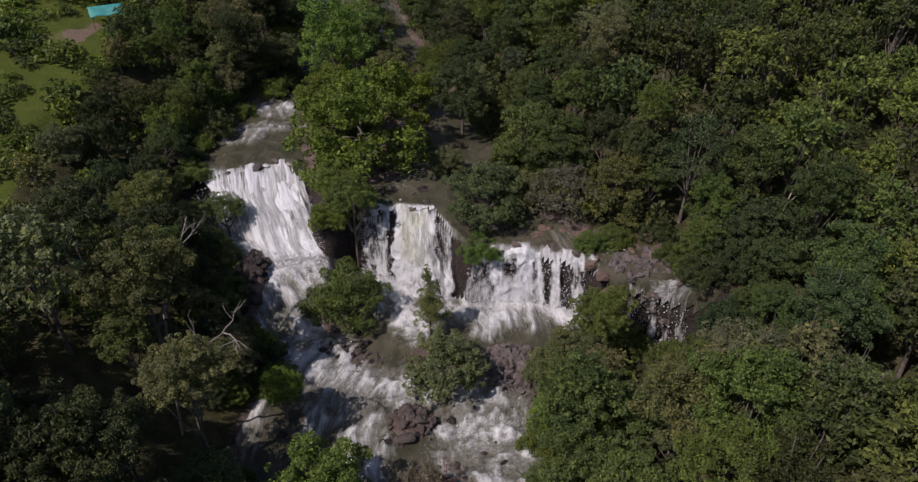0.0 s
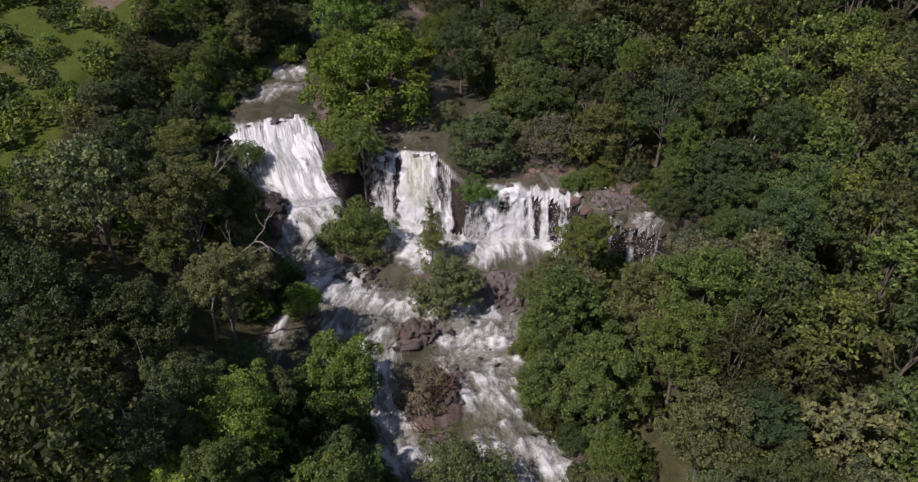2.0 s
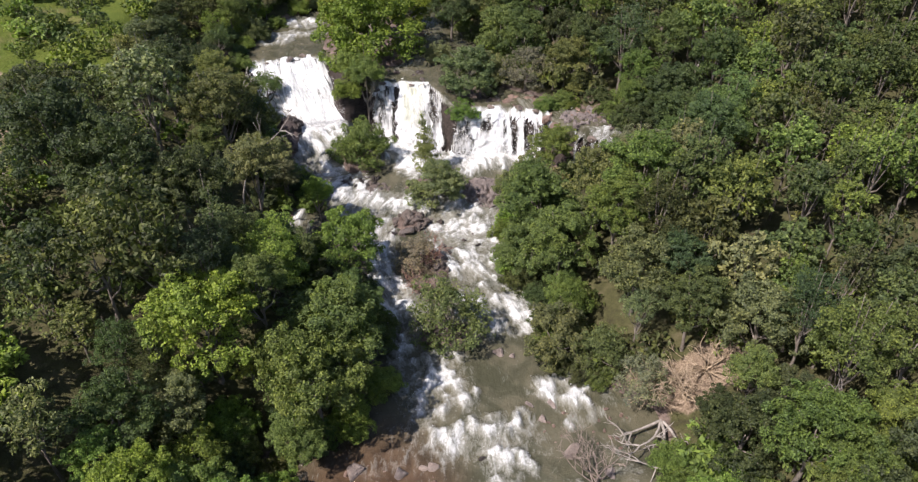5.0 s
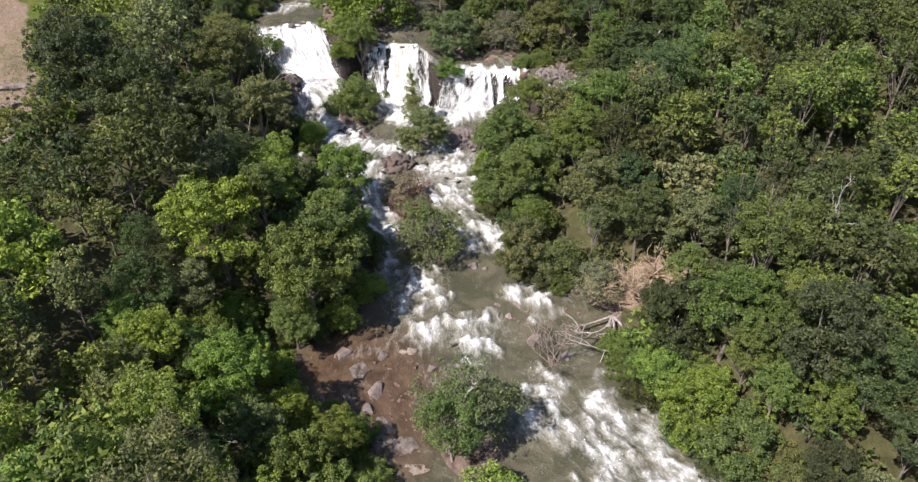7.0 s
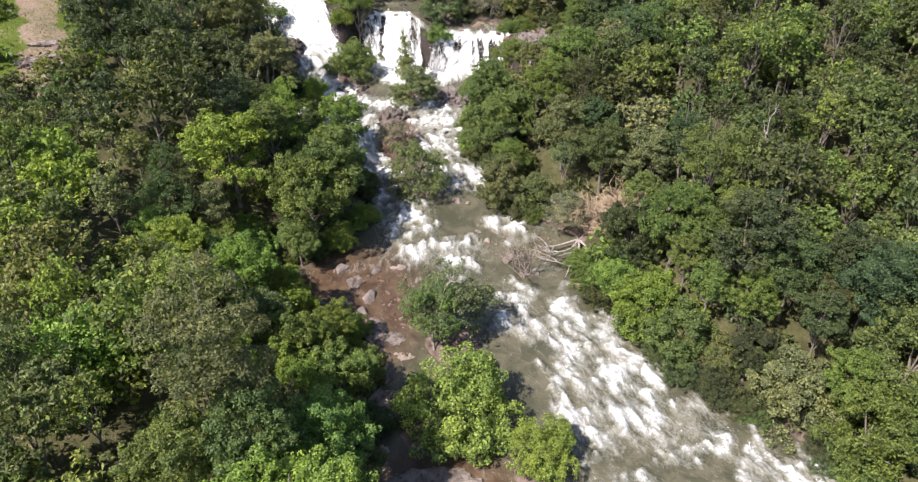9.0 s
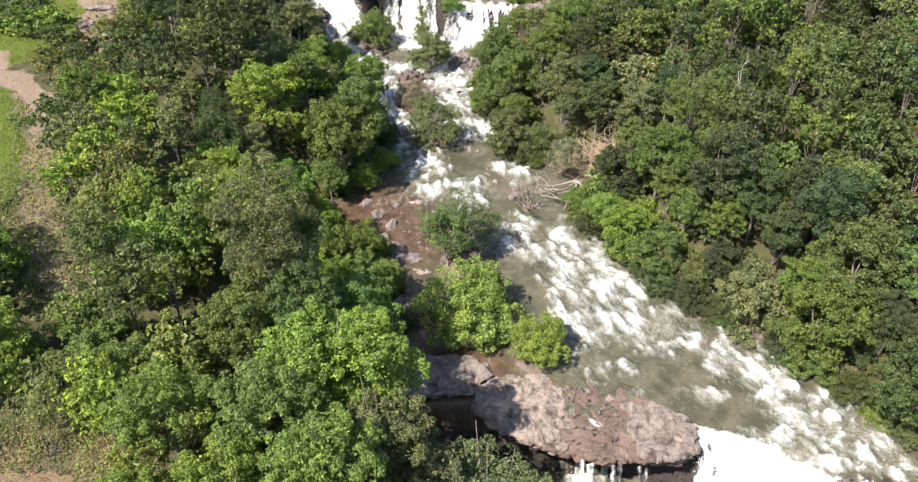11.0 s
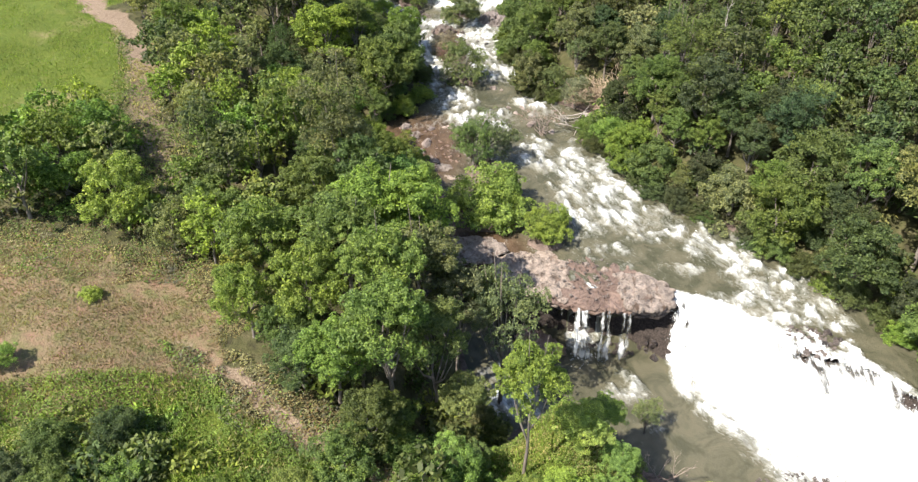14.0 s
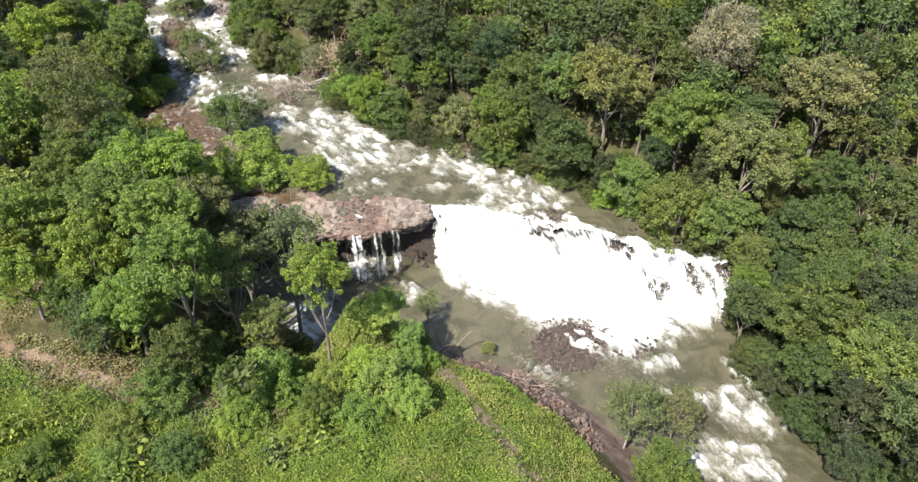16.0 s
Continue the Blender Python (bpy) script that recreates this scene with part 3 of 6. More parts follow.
def build_water():
    gap = 0.2
    x, y = (q.ravel() for q in np.meshgrid(np.arange(-29, 56, gap), np.arange(-157, 72, gap)))
    nx = len(np.arange(-29, 56, gap))
    near = inside_and_distance(x, y, RIVER) < 1.2
    for lip, foot in ((UP_LIP, UP_FOOT), (LOW_LIP, LOW_FOOT)):
        near &= ~((y < np.interp(x, *lip.T) - 0.7) & (y > np.interp(x, *foot.T) + 0.1))
    number = np.full(x.shape, -1)
    number[near] = np.arange(near.sum())
    number = number.reshape(-1, nx)
    quads = np.stack([number[:-1, :-1], number[:-1, 1:], number[1:, 1:], number[1:, :-1]], -1).reshape(-1, 4)
    quads = quads[(quads >= 0).all(1)]
    x, y = x[near], y[near]
    f, wave, s, n = broken_at(x, y)
    swell = fbm(n, s * 0.8, 2.6, 11, 4)
    rough = np.clip(f, 0, 1)
    z = water_level(x, y) + (0.05 + 0.26 * rough) * swell + 0.30 * wave * rough + 0.16 * rough * fbm(n * 1.3, s, 0.9, 17, 3)
    me = mesh_of("water", np.stack([x, y, z], 1), quads, WATER, True)
    put_attr(me, "foam", f)
    put_attr(me, "shallow", np.maximum(1 - step(0.3, 1.6, ((x + 4.5) / 7) ** 2 + ((y + 57) / 9) ** 2), 1 - step(0.4, 1.4, ((x - 3) / 6.5) ** 2 + ((y + 75.5) / 4) ** 2)))
    put_attr(me, "flow", np.stack([n, s, 0 * x], -1), "FLOAT_VECTOR")
    ob = new("water", me)
    tagged(ob, "silty green-brown river water breaking into white rapids", "river", kind="structure")


build_water()


def curtain(name, top, low, lip, foot, density, throw=0.5, tiers=0.0, seed=0.0, silt=0.0):
    """One sheet of a fall: from top[0]..top[1] along the lip to low[0]..low[1] along the foot, in a bowed line."""
    wide = max(top[1] - top[0], low[1] - low[0])
    nu, nv = max(7, int(wide / 0.09)), 64
    u, v = np.meshgrid(np.linspace(0, 1, nu), np.linspace(0, 1, nv))
    xt, xl = top[0] + (top[1] - top[0]) * u, low[0] + (low[1] - low[0]) * u
    a, b = np.interp(xt, *lip.T), np.interp(xl, *foot.T)
    ztop = lip_height(xt, a) if lip is LEDGE_LIP else water_level(xt, a + 0.7)
    zlow = water_level(xl, b - 0.7) - 0.25
    if lip is not LEDGE_LIP:
        ztop = ztop + 0.26 * fbm(xt, 0 * xt, 1.5, 3.3, 4) - 0.10
    drop = v * np.abs(ztop - zlow)
    bow = np.sin(np.pi * np.clip(v * 0.85 + 0.08, 0, 1))
    x = xt + (xl - xt) * v + 0.10 * fbm(xt, drop, 0.8, seed + 7, 3)
    ridge = fbm(xt * 3.0, drop * 1.4, 1.0, seed, 4) * 0.08 + fbm(xt, drop * 1.2, 1.3, seed + 2, 5) * 0.26
    shelf = tiers * np.sin(v * 6.28 * 1.5 + 2.0 * fbm(xt, drop, 2.0, seed + 3, 3)) * bow
    a = a + 0.40 * fbm(xt, 0 * xt, 1.8, seed + 12, 2)
    back = -0.05 if lip is LEDGE_LIP else 0.35
    y = a + back - (a - b + back + 0.4) * v ** 0.8 - throw * np.sin(np.pi * v) - ridge * bow - 0.35 * shelf
    z = ztop + 0.04 + (zlow - ztop) * (v ** 1.3 + 0.05 * shelf) + 0.22 * fbm(xt * 1.5, drop * 1.5, 0.8, seed + 9, 4) * bow
    me = mesh_of(name, np.stack([x, y, z], -1).reshape(-1, 3), grid_faces(nu, nv), FALL, True)
    fade = min(0.45, 0.45 / wide)
    ends = step(0, fade, u + 0.12 * fbm(drop, xt, 0.8, seed + 14, 3)) * step(0, fade, 1 - u + 0.12 * fbm(drop, xt, 0.8, seed + 15, 3))
    put_attr(me, "foam", (0.12 + density * ends + 0.26 * fbm(xt, drop * 0.3, 0.6, seed + 4, 4) + 0.20 * step(0.45, 0.8, v) - (0.35 if lip is UP_LIP else 0.0) * (1 - step(0.0, 0.10, v + 0.05 * fbm(xt, 0 * xt, 0.5, seed + 18, 2))) - 0.45 * step(0.88, 1.0, v + 0.08 * fbm(xt, drop, 0.7, seed + 16, 3))).ravel())
    thinned = sum(w * np.exp(-((x - cx) / rx) ** 2 - ((y - cy) / ry) ** 2) for cx, cy, rx, ry, w in VEILS) * np.clip(1.0 + 1.5 * fbm(x * 1.2, y * 0.5 + z, 0.8, 29, 4), 0.2, 1.8)
    me.attributes["foam"].data.foreach_set("value", (np.array([q.value for q in me.attributes["foam"].data]) - thinned.ravel()).astype(np.float32))
    put_attr(me, "silt", (silt * step(0.15, 0.5, 1 - v) * step(0.0, 0.35, u) * step(0.0, 0.3, 1 - u)).ravel())
    put_attr(me, "flow", np.stack([xt + seed * 11, v * np.abs(ztop - zlow) * 1.3, 0 * u], -1).reshape(-1, 3), "FLOAT_VECTOR")
    return me


# where rock shows through the falls: centre, half lengths, how far the water is thinned
VEILS = [(33.2, -87.4, 2.2, 1.7, 0.95), (36.6, -89.6, 1.6, 0.9, 0.4), (40.2, -92.6, 2.0, 1.3, 0.75), (41.6, -98.2, 1.0, 1.2, 0.6), (44.8, -98.2, 0.5, 1.6, 0.5), (46.4, -99.4, 0.4, 1.8, 0.35), (47.7, -99.2, 0.8, 1.8, 0.32), (23.2, -83.2, 0.4, 1.6, 0.6), (-14.2, -3.0, 1.4, 1.4, 0.4), (-20.5, -1.5, 1.2, 1.0, 0.45), (6.0, -9.2, 0.6, 0.5, 0.5)]
LEDGE_LIP = np.array([(5, -79.6), (9.4, -83.5), (13.8, -84.25), (18.5, -84.35), (21.5, -84.1)], float)
LEDGE_FOOT = LEDGE_LIP - (0, 0.5)


def lip_height(x, y):
    return np.full(np.shape(x), 0.28)


def waterfall(label, sheets, lip, foot):
    root = new("waterfall")
    tagged(root, label, "waterfall")
    x = sum(s[1][0] + s[1][1] for s in sheets) / len(sheets) / 2
    yb = float(np.interp(x, *foot.T)) - 0.5
    base = Vector((x, yb, float(water_level(np.array([x]), np.array([yb]))[0])))
    root.location = base
    for n, (top, low, density, throw, tiers, *silt) in enumerate(sheets):
        ob = part("water_sheet", curtain("water_sheet", top, low, lip, foot, density, throw, tiers, n + top[0], *silt), root)
        ob.matrix_parent_inverse = Matrix.Translation(-base)


waterfall("broad white waterfall tumbling over a dark rock step", [((-25, -20), (-21, -15.5), 0.82, 0.5, 1.0), ((-20.6, -15.6), (-16.2, -10.2), 0.9, 0.7, 1.2), ((-17.5, -14.2), (-12.5, -9.9), 0.55, 0.9, 0.8), ((-23, -16.5), (-19, -12), 0.45, 1.2, 1.4)], UP_LIP, UP_FOOT)
waterfall("white waterfall plunging in one thick curtain between bushes", [((-8.2, -5.0), (-7.6, -4.9), 0.5, 0.2, 0.3), ((-4.7, -1.0), (-5.2, -0.6), 0.85, 1.1, 0.2, 0.75), ((-3.2, -0.8), (-3.4, 0.2), 0.5, 1.3, 0.2), ((-0.9, 0.9), (-0.6, 1.0), 0.42, 0.2, 0.1)], UP_LIP, UP_FOOT)
waterfall("white waterfall in several strands over dark rock", [((2.2, 4.5), (1.6, 4.2), 0.45, 0.2, 0.5), ((4.0, 8.4), (3.6, 8.4), 0.72, 0.5, 0.8), ((7.8, 8.9), (7.6, 9.0), 0.66, 0.5, 0.3), ((9.2, 10.3), (9.1, 10.5), 0.66, 0.3, 0.2), ((10.9, 12.2), (10.9, 12.3), 0.62, 0.25, 0.2)], UP_LIP, UP_FOOT)
waterfall("thin strands of water trickling over a rock step", [((15.2, 15.8), (15.2, 15.9), 0.40, 0.2, 0.2), ((16.1, 16.6), (16.1, 16.7), 0.34, 0.2, 0.2), ((17.0, 17.7), (17.0, 17.8), 0.40, 0.2, 0.2), ((18.3, 18.8), (18.3, 18.9), 0.36, 0.2, 0.2), ((19.3, 20.0), (19.3, 20.1), 0.32, 0.2, 0.2)], UP_LIP, UP_FOOT)
waterfall("wide brilliant white waterfall over a rock ledge", [((22.4, 25.6), (21.6, 25.4), 0.8, 0.3, 0.2), ((24.2, 28), (24.0, 28.2), 1.0, 0.3, 0.4), ((27, 33.2), (27, 33.5), 0.95, 0.4, 0.8), ((32.6, 40.6), (32.6, 40.4), 0.9, 0.6, 1.2), ((40.0, 45.4), (39.6, 45.2), 0.72, 0.2, 0.2), ((44.2, 48.3), (44.0, 48.0), 0.64, 0.2, 0.3), ((25, 38), (25, 38), 0.5, 0.9, 1.0)], LOW_LIP, LOW_FOOT)
waterfall("thin strands of water falling from an overhanging ledge", [((12.8, 13.4), (12.7, 13.5), 0.62, 0.3, 0.1), ((13.2, 14.1), (13.2, 14.4), 0.55, 0.22, 0.1), ((13.7, 14.4), (13.8, 14.7), 0.34, 0.2, 0.1), ((15.0, 15.5), (14.9, 15.6), 0.50, 0.25, 0.1), ((15.3, 16.2), (15.3, 16.4), 0.36, 0.2, 0.1), ((16.9, 17.4), (16.9, 17.6), 0.36, 0.2, 0.1), ((17.3, 17.9), (17.3, 18.0), 0.22, 0.15, 0.1), ((11.4, 11.8), (11.4, 11.9), 0.30, 0.1, 0.1)], LEDGE_LIP, LEDGE_FOOT)


# ---- trees ----
def clump_crown(seed, lobes, clumps, leaves, size, droop=0.25):
    """Leaves on small clumps that sit on the lobes of a crown, with larger ones inside."""
    rng = np.random.default_rng(seed)
    lobes = np.array(lobes, float)
    area = lobes[:, 3] * lobes[:, 4]
    pick = rng.choice(len(lobes), clumps, p=area / area.sum())
    d = rng.normal(size=(clumps, 3))
    d[:, 2] = np.abs(d[:, 2]) * 0.9 - 0.35
    d /= np.linalg.norm(d, axis=1)[:, None]
    rad = np.stack([lobes[pick, 3], lobes[pick, 3], lobes[pick, 4]], 1)
    cc = lobes[pick, :3] + d * rad * rng.uniform(0.70, 1.14, (clumps, 1))
    cr = rng.uniform(0.26, 0.70, clumps) * (0.36 + 0.24 * lobes[pick, 3])
    who = rng.choice(clumps, leaves, p=cr ** 2 / (cr ** 2).sum())
    e = rng.normal(size=(leaves, 3)) + 0.75 * d[who] + (0, 0, 0.35)
    e /= np.linalg.norm(e, axis=1)[:, None]
    at = cc[who] + e * cr[who, None] * rng.uniform(0.65, 1.1, (leaves, 1)) * (1, 1, 0.75)
    nrm = e * 0.55 + rng.normal(size=(leaves, 3)) * 0.58 + (0, 0, 0.45)
    nrm /= np.linalg.norm(nrm, axis=1)[:, None]
    side = np.cross(nrm, rng.normal(size=(leaves, 3)))
    side /= np.linalg.norm(side, axis=1)[:, None]
    ahead = np.cross(nrm, side)
    ln = size * rng.uniform(0.6, 1.35, (leaves, 1))
    wd = ln * rng.uniform(0.30, 0.5, (leaves, 1))
    tip = at + ahead * ln + (0, 0, -1) * ln * droop
    verts = np.stack([at - ahead * ln * 0.6, at + side * wd, tip, at - side * wd], 1).reshape(-1, 3)
    inner = leaves // 5
    k = rng.choice(len(lobes), inner, p=area / area.sum())
    e = rng.normal(size=(inner, 3))
    e /= np.linalg.norm(e, axis=1)[:, None]
    at = lobes[k, :3] + e * lobes[k][:, [3, 3, 4]] * rng.uniform(0.2, 0.72, (inner, 1))
    a, b = rng.normal(size=(inner, 3)), rng.normal(size=(inner, 3))
    a, b = (q / np.linalg.norm(q, axis=1)[:, None] * size * 1.3 for q in (a, b))
    more = np.stack([at - a, at + b * 0.6, at + a, at - b * 0.6], 1).reshape(-1, 3)
    return np.concatenate([verts, more]), np.arange(4 * (leaves + inner)).reshape(-1, 4)


def tube(points, radii, sides=6):
    verts, faces = [], []
    pts = [Vector(p) for p in points]
    for i, p in enumerate(pts):
        way = (pts[min(i + 1, len(pts) - 1)] - pts[max(i - 1, 0)]).normalized()
        a = way.cross(Vector((0.3, 0.9, 0.2))).normalized()
        b = way.cross(a)
        for k in range(sides):
            an = 2 * math.pi * k / sides
            verts.append(p + (a * math.cos(an) + b * math.sin(an)) * radii[i])
    for i in range(len(pts) - 1):
        for k in range(sides):
            n = (k + 1) % sides
            faces.append((i * sides + k, i * sides + n, (i + 1) * sides + n, (i + 1) * sides + k))
    faces.append(tuple(range((len(pts) - 1) * sides, len(pts) * sides)))
    return verts, faces


def join(pieces):
    verts, faces = [], []
    for v, f in pieces:
        n = len(verts)
        verts += [tuple(p) for p in v]
        faces += [tuple(i + n for i in q) for q in f]
    return verts, faces


def trunk_mesh(rng, lobes, height, girth, limbs=7):
    """A tapered, bent trunk with limbs that run up into the lobes."""
    bend = [Vector((rng.uniform(-1, 1), rng.uniform(-1, 1), 0)) * height * 0.05 for _ in range(6)]
    levels = [-0.14, 0.05, 0.3, 0.55, 0.78, 0.92]
    spine = [Vector((0, 0, height * l)) + b * min(1, max(0, l * 2)) for l, b in zip(levels, bend)]
    pieces = [tube(spine, [girth * g for g in (1.5, 1.0, 0.8, 0.6, 0.35, 0.12)])]
    for lobe in rng.sample(lobes, min(limbs, len(lobes))):
        end = Vector(lobe[:3]) + Vector((0, 0, lobe[4] * 0.3))
        start = spine[2] + (spine[3] - spine[2]) * rng.random()
        knee = start.lerp(end, 0.5) + Vector((0, 0, -0.06 * height))
        pieces.append(tube([start, knee, end], [girth * 0.45, girth * 0.3, girth * 0.08], 5))
    return join(pieces)


def lobes_for(form, rng):
    """Crowns of about 1 m radius; the crown's middle lies at the height given with it."""
    if form == "spire":
        return [(rng.uniform(-.12, .12), rng.uniform(-.12, .12), -1.0 + 0.42 * k, 0.62 - 0.085 * k, 0.34) for k in range(7)], 2.4
    if form == "tall":
        return [(math.cos(k * 2.4) * 0.42, math.sin(k * 2.4) * 0.42, -0.8 + 0.22 * k, 0.50, 0.46) for k in range(9)], 2.5
    if form in ("bush", "shrub"):
        return [(0, 0, 0.1, 0.62, 0.5)] + [(math.cos(a) * 0.55, math.sin(a) * 0.55, rng.uniform(-.35, .1), rng.uniform(.36, .5), rng.uniform(.32, .45)) for a in [k * 1.05 + rng.random() for k in range(6)]], 1.0
    lobes = [(rng.uniform(-.2, .2), rng.uniform(-.2, .2), 0.40, 0.44, 0.40)]
    for k in range(3):
        a = k * 2.1 + rng.uniform(-.6, .6)
        lobes.append((math.cos(a) * 0.34, math.sin(a) * 0.34, rng.uniform(.38, .68), rng.uniform(.22, .34), rng.uniform(.22, .32)))
    for k in range(8):
        a = k * 0.785 + rng.uniform(-.35, .35)
        r = rng.uniform(.46, .76)
        lobes.append((math.cos(a) * r, math.sin(a) * r, rng.uniform(-.2, .32), rng.uniform(.26, .42), rng.uniform(.24, .38)))
    for k in range(6):
        a = k * 1.05 + rng.uniform(-.4, .4)
        lobes.append((math.cos(a) * 0.62, math.sin(a) * 0.62, rng.uniform(-.58, -.28), rng.uniform(.26, .38), rng.uniform(.22, .34)))
    return lobes, 2.2


WORDS = {"green": "green", "grey": "greyish green", "dark": "dark green", "olive": "olive-green", "yellow": "yellow-green", "lime": "bright green", "dry": "grey-brown half-bare", "shade_green": "shade-toned green", "fresh": "fresh green"}
FORMS = {"broad": "broad-crowned", "tall": "tall narrow", "spire": "slender pointed", "bush": "dense bushy", "sparse": "thin-leaved"}
MODELS = {}


def hash_of(key):
    return sum(ord(c) * (i + 1) for i, c in enumerate(str(key))) % 99991


def tree_model(form, variant, level):
    """The crown, 3 m in radius about its own middle, and the trunk, from the ground to that middle."""
    key = (form, variant, level)
    if key in MODELS:
        return MODELS[key]
    rng = random.Random(hash_of(key))
    lobes, tall = lobes_for(form, rng)
    size = 3.0
    up = tall * size * 0.72
    lobes = [(a * size, b * size, c * size, r * size, h * size) for a, b, c, r, h in lobes]
    count, leaf = ((18000, 0.088), (2700, 0.185), (1600, 0.26))[level] if form != "shrub" else (190, 0.46)
    leaves = int({"sparse": 0.5, "spire": 0.75, "bush": 0.9}.get(form, 1.0) * count)
    v, f = clump_crown(hash_of(key), lobes, 190 if level == 0 else 100, leaves, leaf)
    tv, tf = trunk_mesh(rng, [(a, b, c + up, r, h) for a, b, c, r, h in lobes], up * 1.05, 0.17, 9 if form == "sparse" else 6)
    if level == 0:
        MODELS[key] = (mesh_of("crown", v, f, LEAF), mesh_of("trunk", tv, tf, BARK, True), up)
    else:
        MODELS[key] = (v, f, tv, np.array([q for q in tf if len(q) == 4]), up)
    return MODELS[key]


PICK = random.Random(5)


def tint_of(tint):
    c = Vector(TINTS[tint]) * PICK.uniform(0.92, 1.26)
    return (c.x * PICK.uniform(0.9, 1.12), c.y, c.z * PICK.uniform(0.85, 1.2), 1)


def tree(x, y, z_mid, radius, form, tint, group="riverside trees", ground=None):
    crown, trunk, up = tree_model(form, PICK.randrange(5 if form in ("broad", "sparse") else 2), 0)
    g = float(ground_height([x], [y])[0]) if ground is None else ground
    wide, z_mid = radius / 2.65, max(z_mid, g + 0.35 * radius)
    low = form == "bush"
    root = new("bush" if low else "tree")
    root.matrix_world = Matrix.Translation((x, y, g)) @ Matrix.Rotation(PICK.uniform(0, 6.28), 4, "Z")
    tagged(root, f"{FORMS[form]} {WORDS[tint]} {'bush' if low else 'tree'} on the river bank", "bush" if low else "tree", group)
    top = part("crown", crown, root)
    top.location, top.scale = (0, 0, z_mid - g), (wide, wide, wide * PICK.uniform(0.9, 1.1))
    top.color = tint_of(tint)
    stem = part("trunk", trunk, root)
    stem.scale = (wide, wide, (z_mid - g) / up)
    return root


FAR = []


def build_forest():
    """All the trees further back, as one wood."""
    verts, faces, tints, mats, count = [], [], [], [], 0
    for x, y, g, z_mid, radius, form, tint in FAR:
        level = 1 if form == "shrub" or inside_and_distance(np.array([x]), np.array([y]), RIVER)[0] < 34 else 2
        v, f, tv, tf, up = tree_model(form, PICK.randrange(4), level)
        wide, a = radius / 3.0, PICK.uniform(0, 6.28)
        turn = np.array([[math.cos(a), math.sin(a), 0], [-math.sin(a), math.cos(a), 0], [0, 0, 1]]) * wide
        stem = np.array(tv) @ turn
        stem[:, 2] = np.array(tv)[:, 2] * (z_mid - g) / up
        for vv, ff, at, m in ((np.asarray(v) @ turn, f, z_mid, 0), (stem, tf, g, 1)):
            verts.append(vv + (x, y, at))
            faces.append(ff + count)
            mats.append(np.full(len(ff), m))
            tints.append(np.tile(tint_of(tint), (len(vv), 1)))
            count += len(vv)
    me = mesh_of("forest", np.concatenate(verts), np.concatenate(faces), LEAF_FAR)
    me.materials.append(BARK)
    me.polygons.foreach_set("material_index", np.concatenate(mats).astype(np.int32))
    a = me.attributes.new("tint", "FLOAT_COLOR", "POINT")
    a.data.foreach_set("color", np.concatenate(tints).astype(np.float32).ravel())
    tagged(new("forest", me), "dense mixed green forest covering the river banks", "forest", kind="stuff")


# x, y, height of the crown's middle, its radius, form, tint
UPPER = [
    (-7.9, 4.6, 14.0, 6.6, "broad", "yellow"),
    (-12.6, 23.3, 15.0, 4.2, "tall", "lime"),
    (-3.7, 14.3, 13.0, 3.2, "broad", "yellow"),
    (3.8, -4.6, 11.5, 3.3, "broad", "olive"),
    (3.2, -8.3, 8.0, 1.9, "bush", "lime"),
    (10.7, -4.5, 12.0, 2.8, "sparse", "dry"),
    (15.2, -5.2, 13.0, 3.0, "broad", "olive"),
    (14.5, -8.4, 9.5, 1.5, "bush", "green"),
    (-8.7, -11.3, 6.0, 3.4, "bush", "green"),
    (-8.3, -4.6, 12.0, 2.1, "bush", "green"),
    (-0.1, -19.4, 5.5, 3.1, "broad", "olive"),
    (-1.2, -14.0, 7.5, 1.9, "spire", "olive"),
    (-20.5, -3.3, 10.0, 1.8, "bush", "green"),
    (-20.8, -20.4, 16.0, 3.4, "broad", "olive"),
    (-16.6, -26.8, 13.0, 2.7, "broad", "olive"),
    (-12.1, -22.6, 7.0, 1.5, "bush", "lime"),
    (12.3, -17.4, 9.0, 2.3, "broad", "green"),
    (10.5, -18.5, 7.0, 2.1, "bush", "olive"),
    (8.1, 3.1, 14.0, 3.0, "broad", "green"),
    (2.1, 11.2, 15.0, 3.0, "broad", "dark"),
]
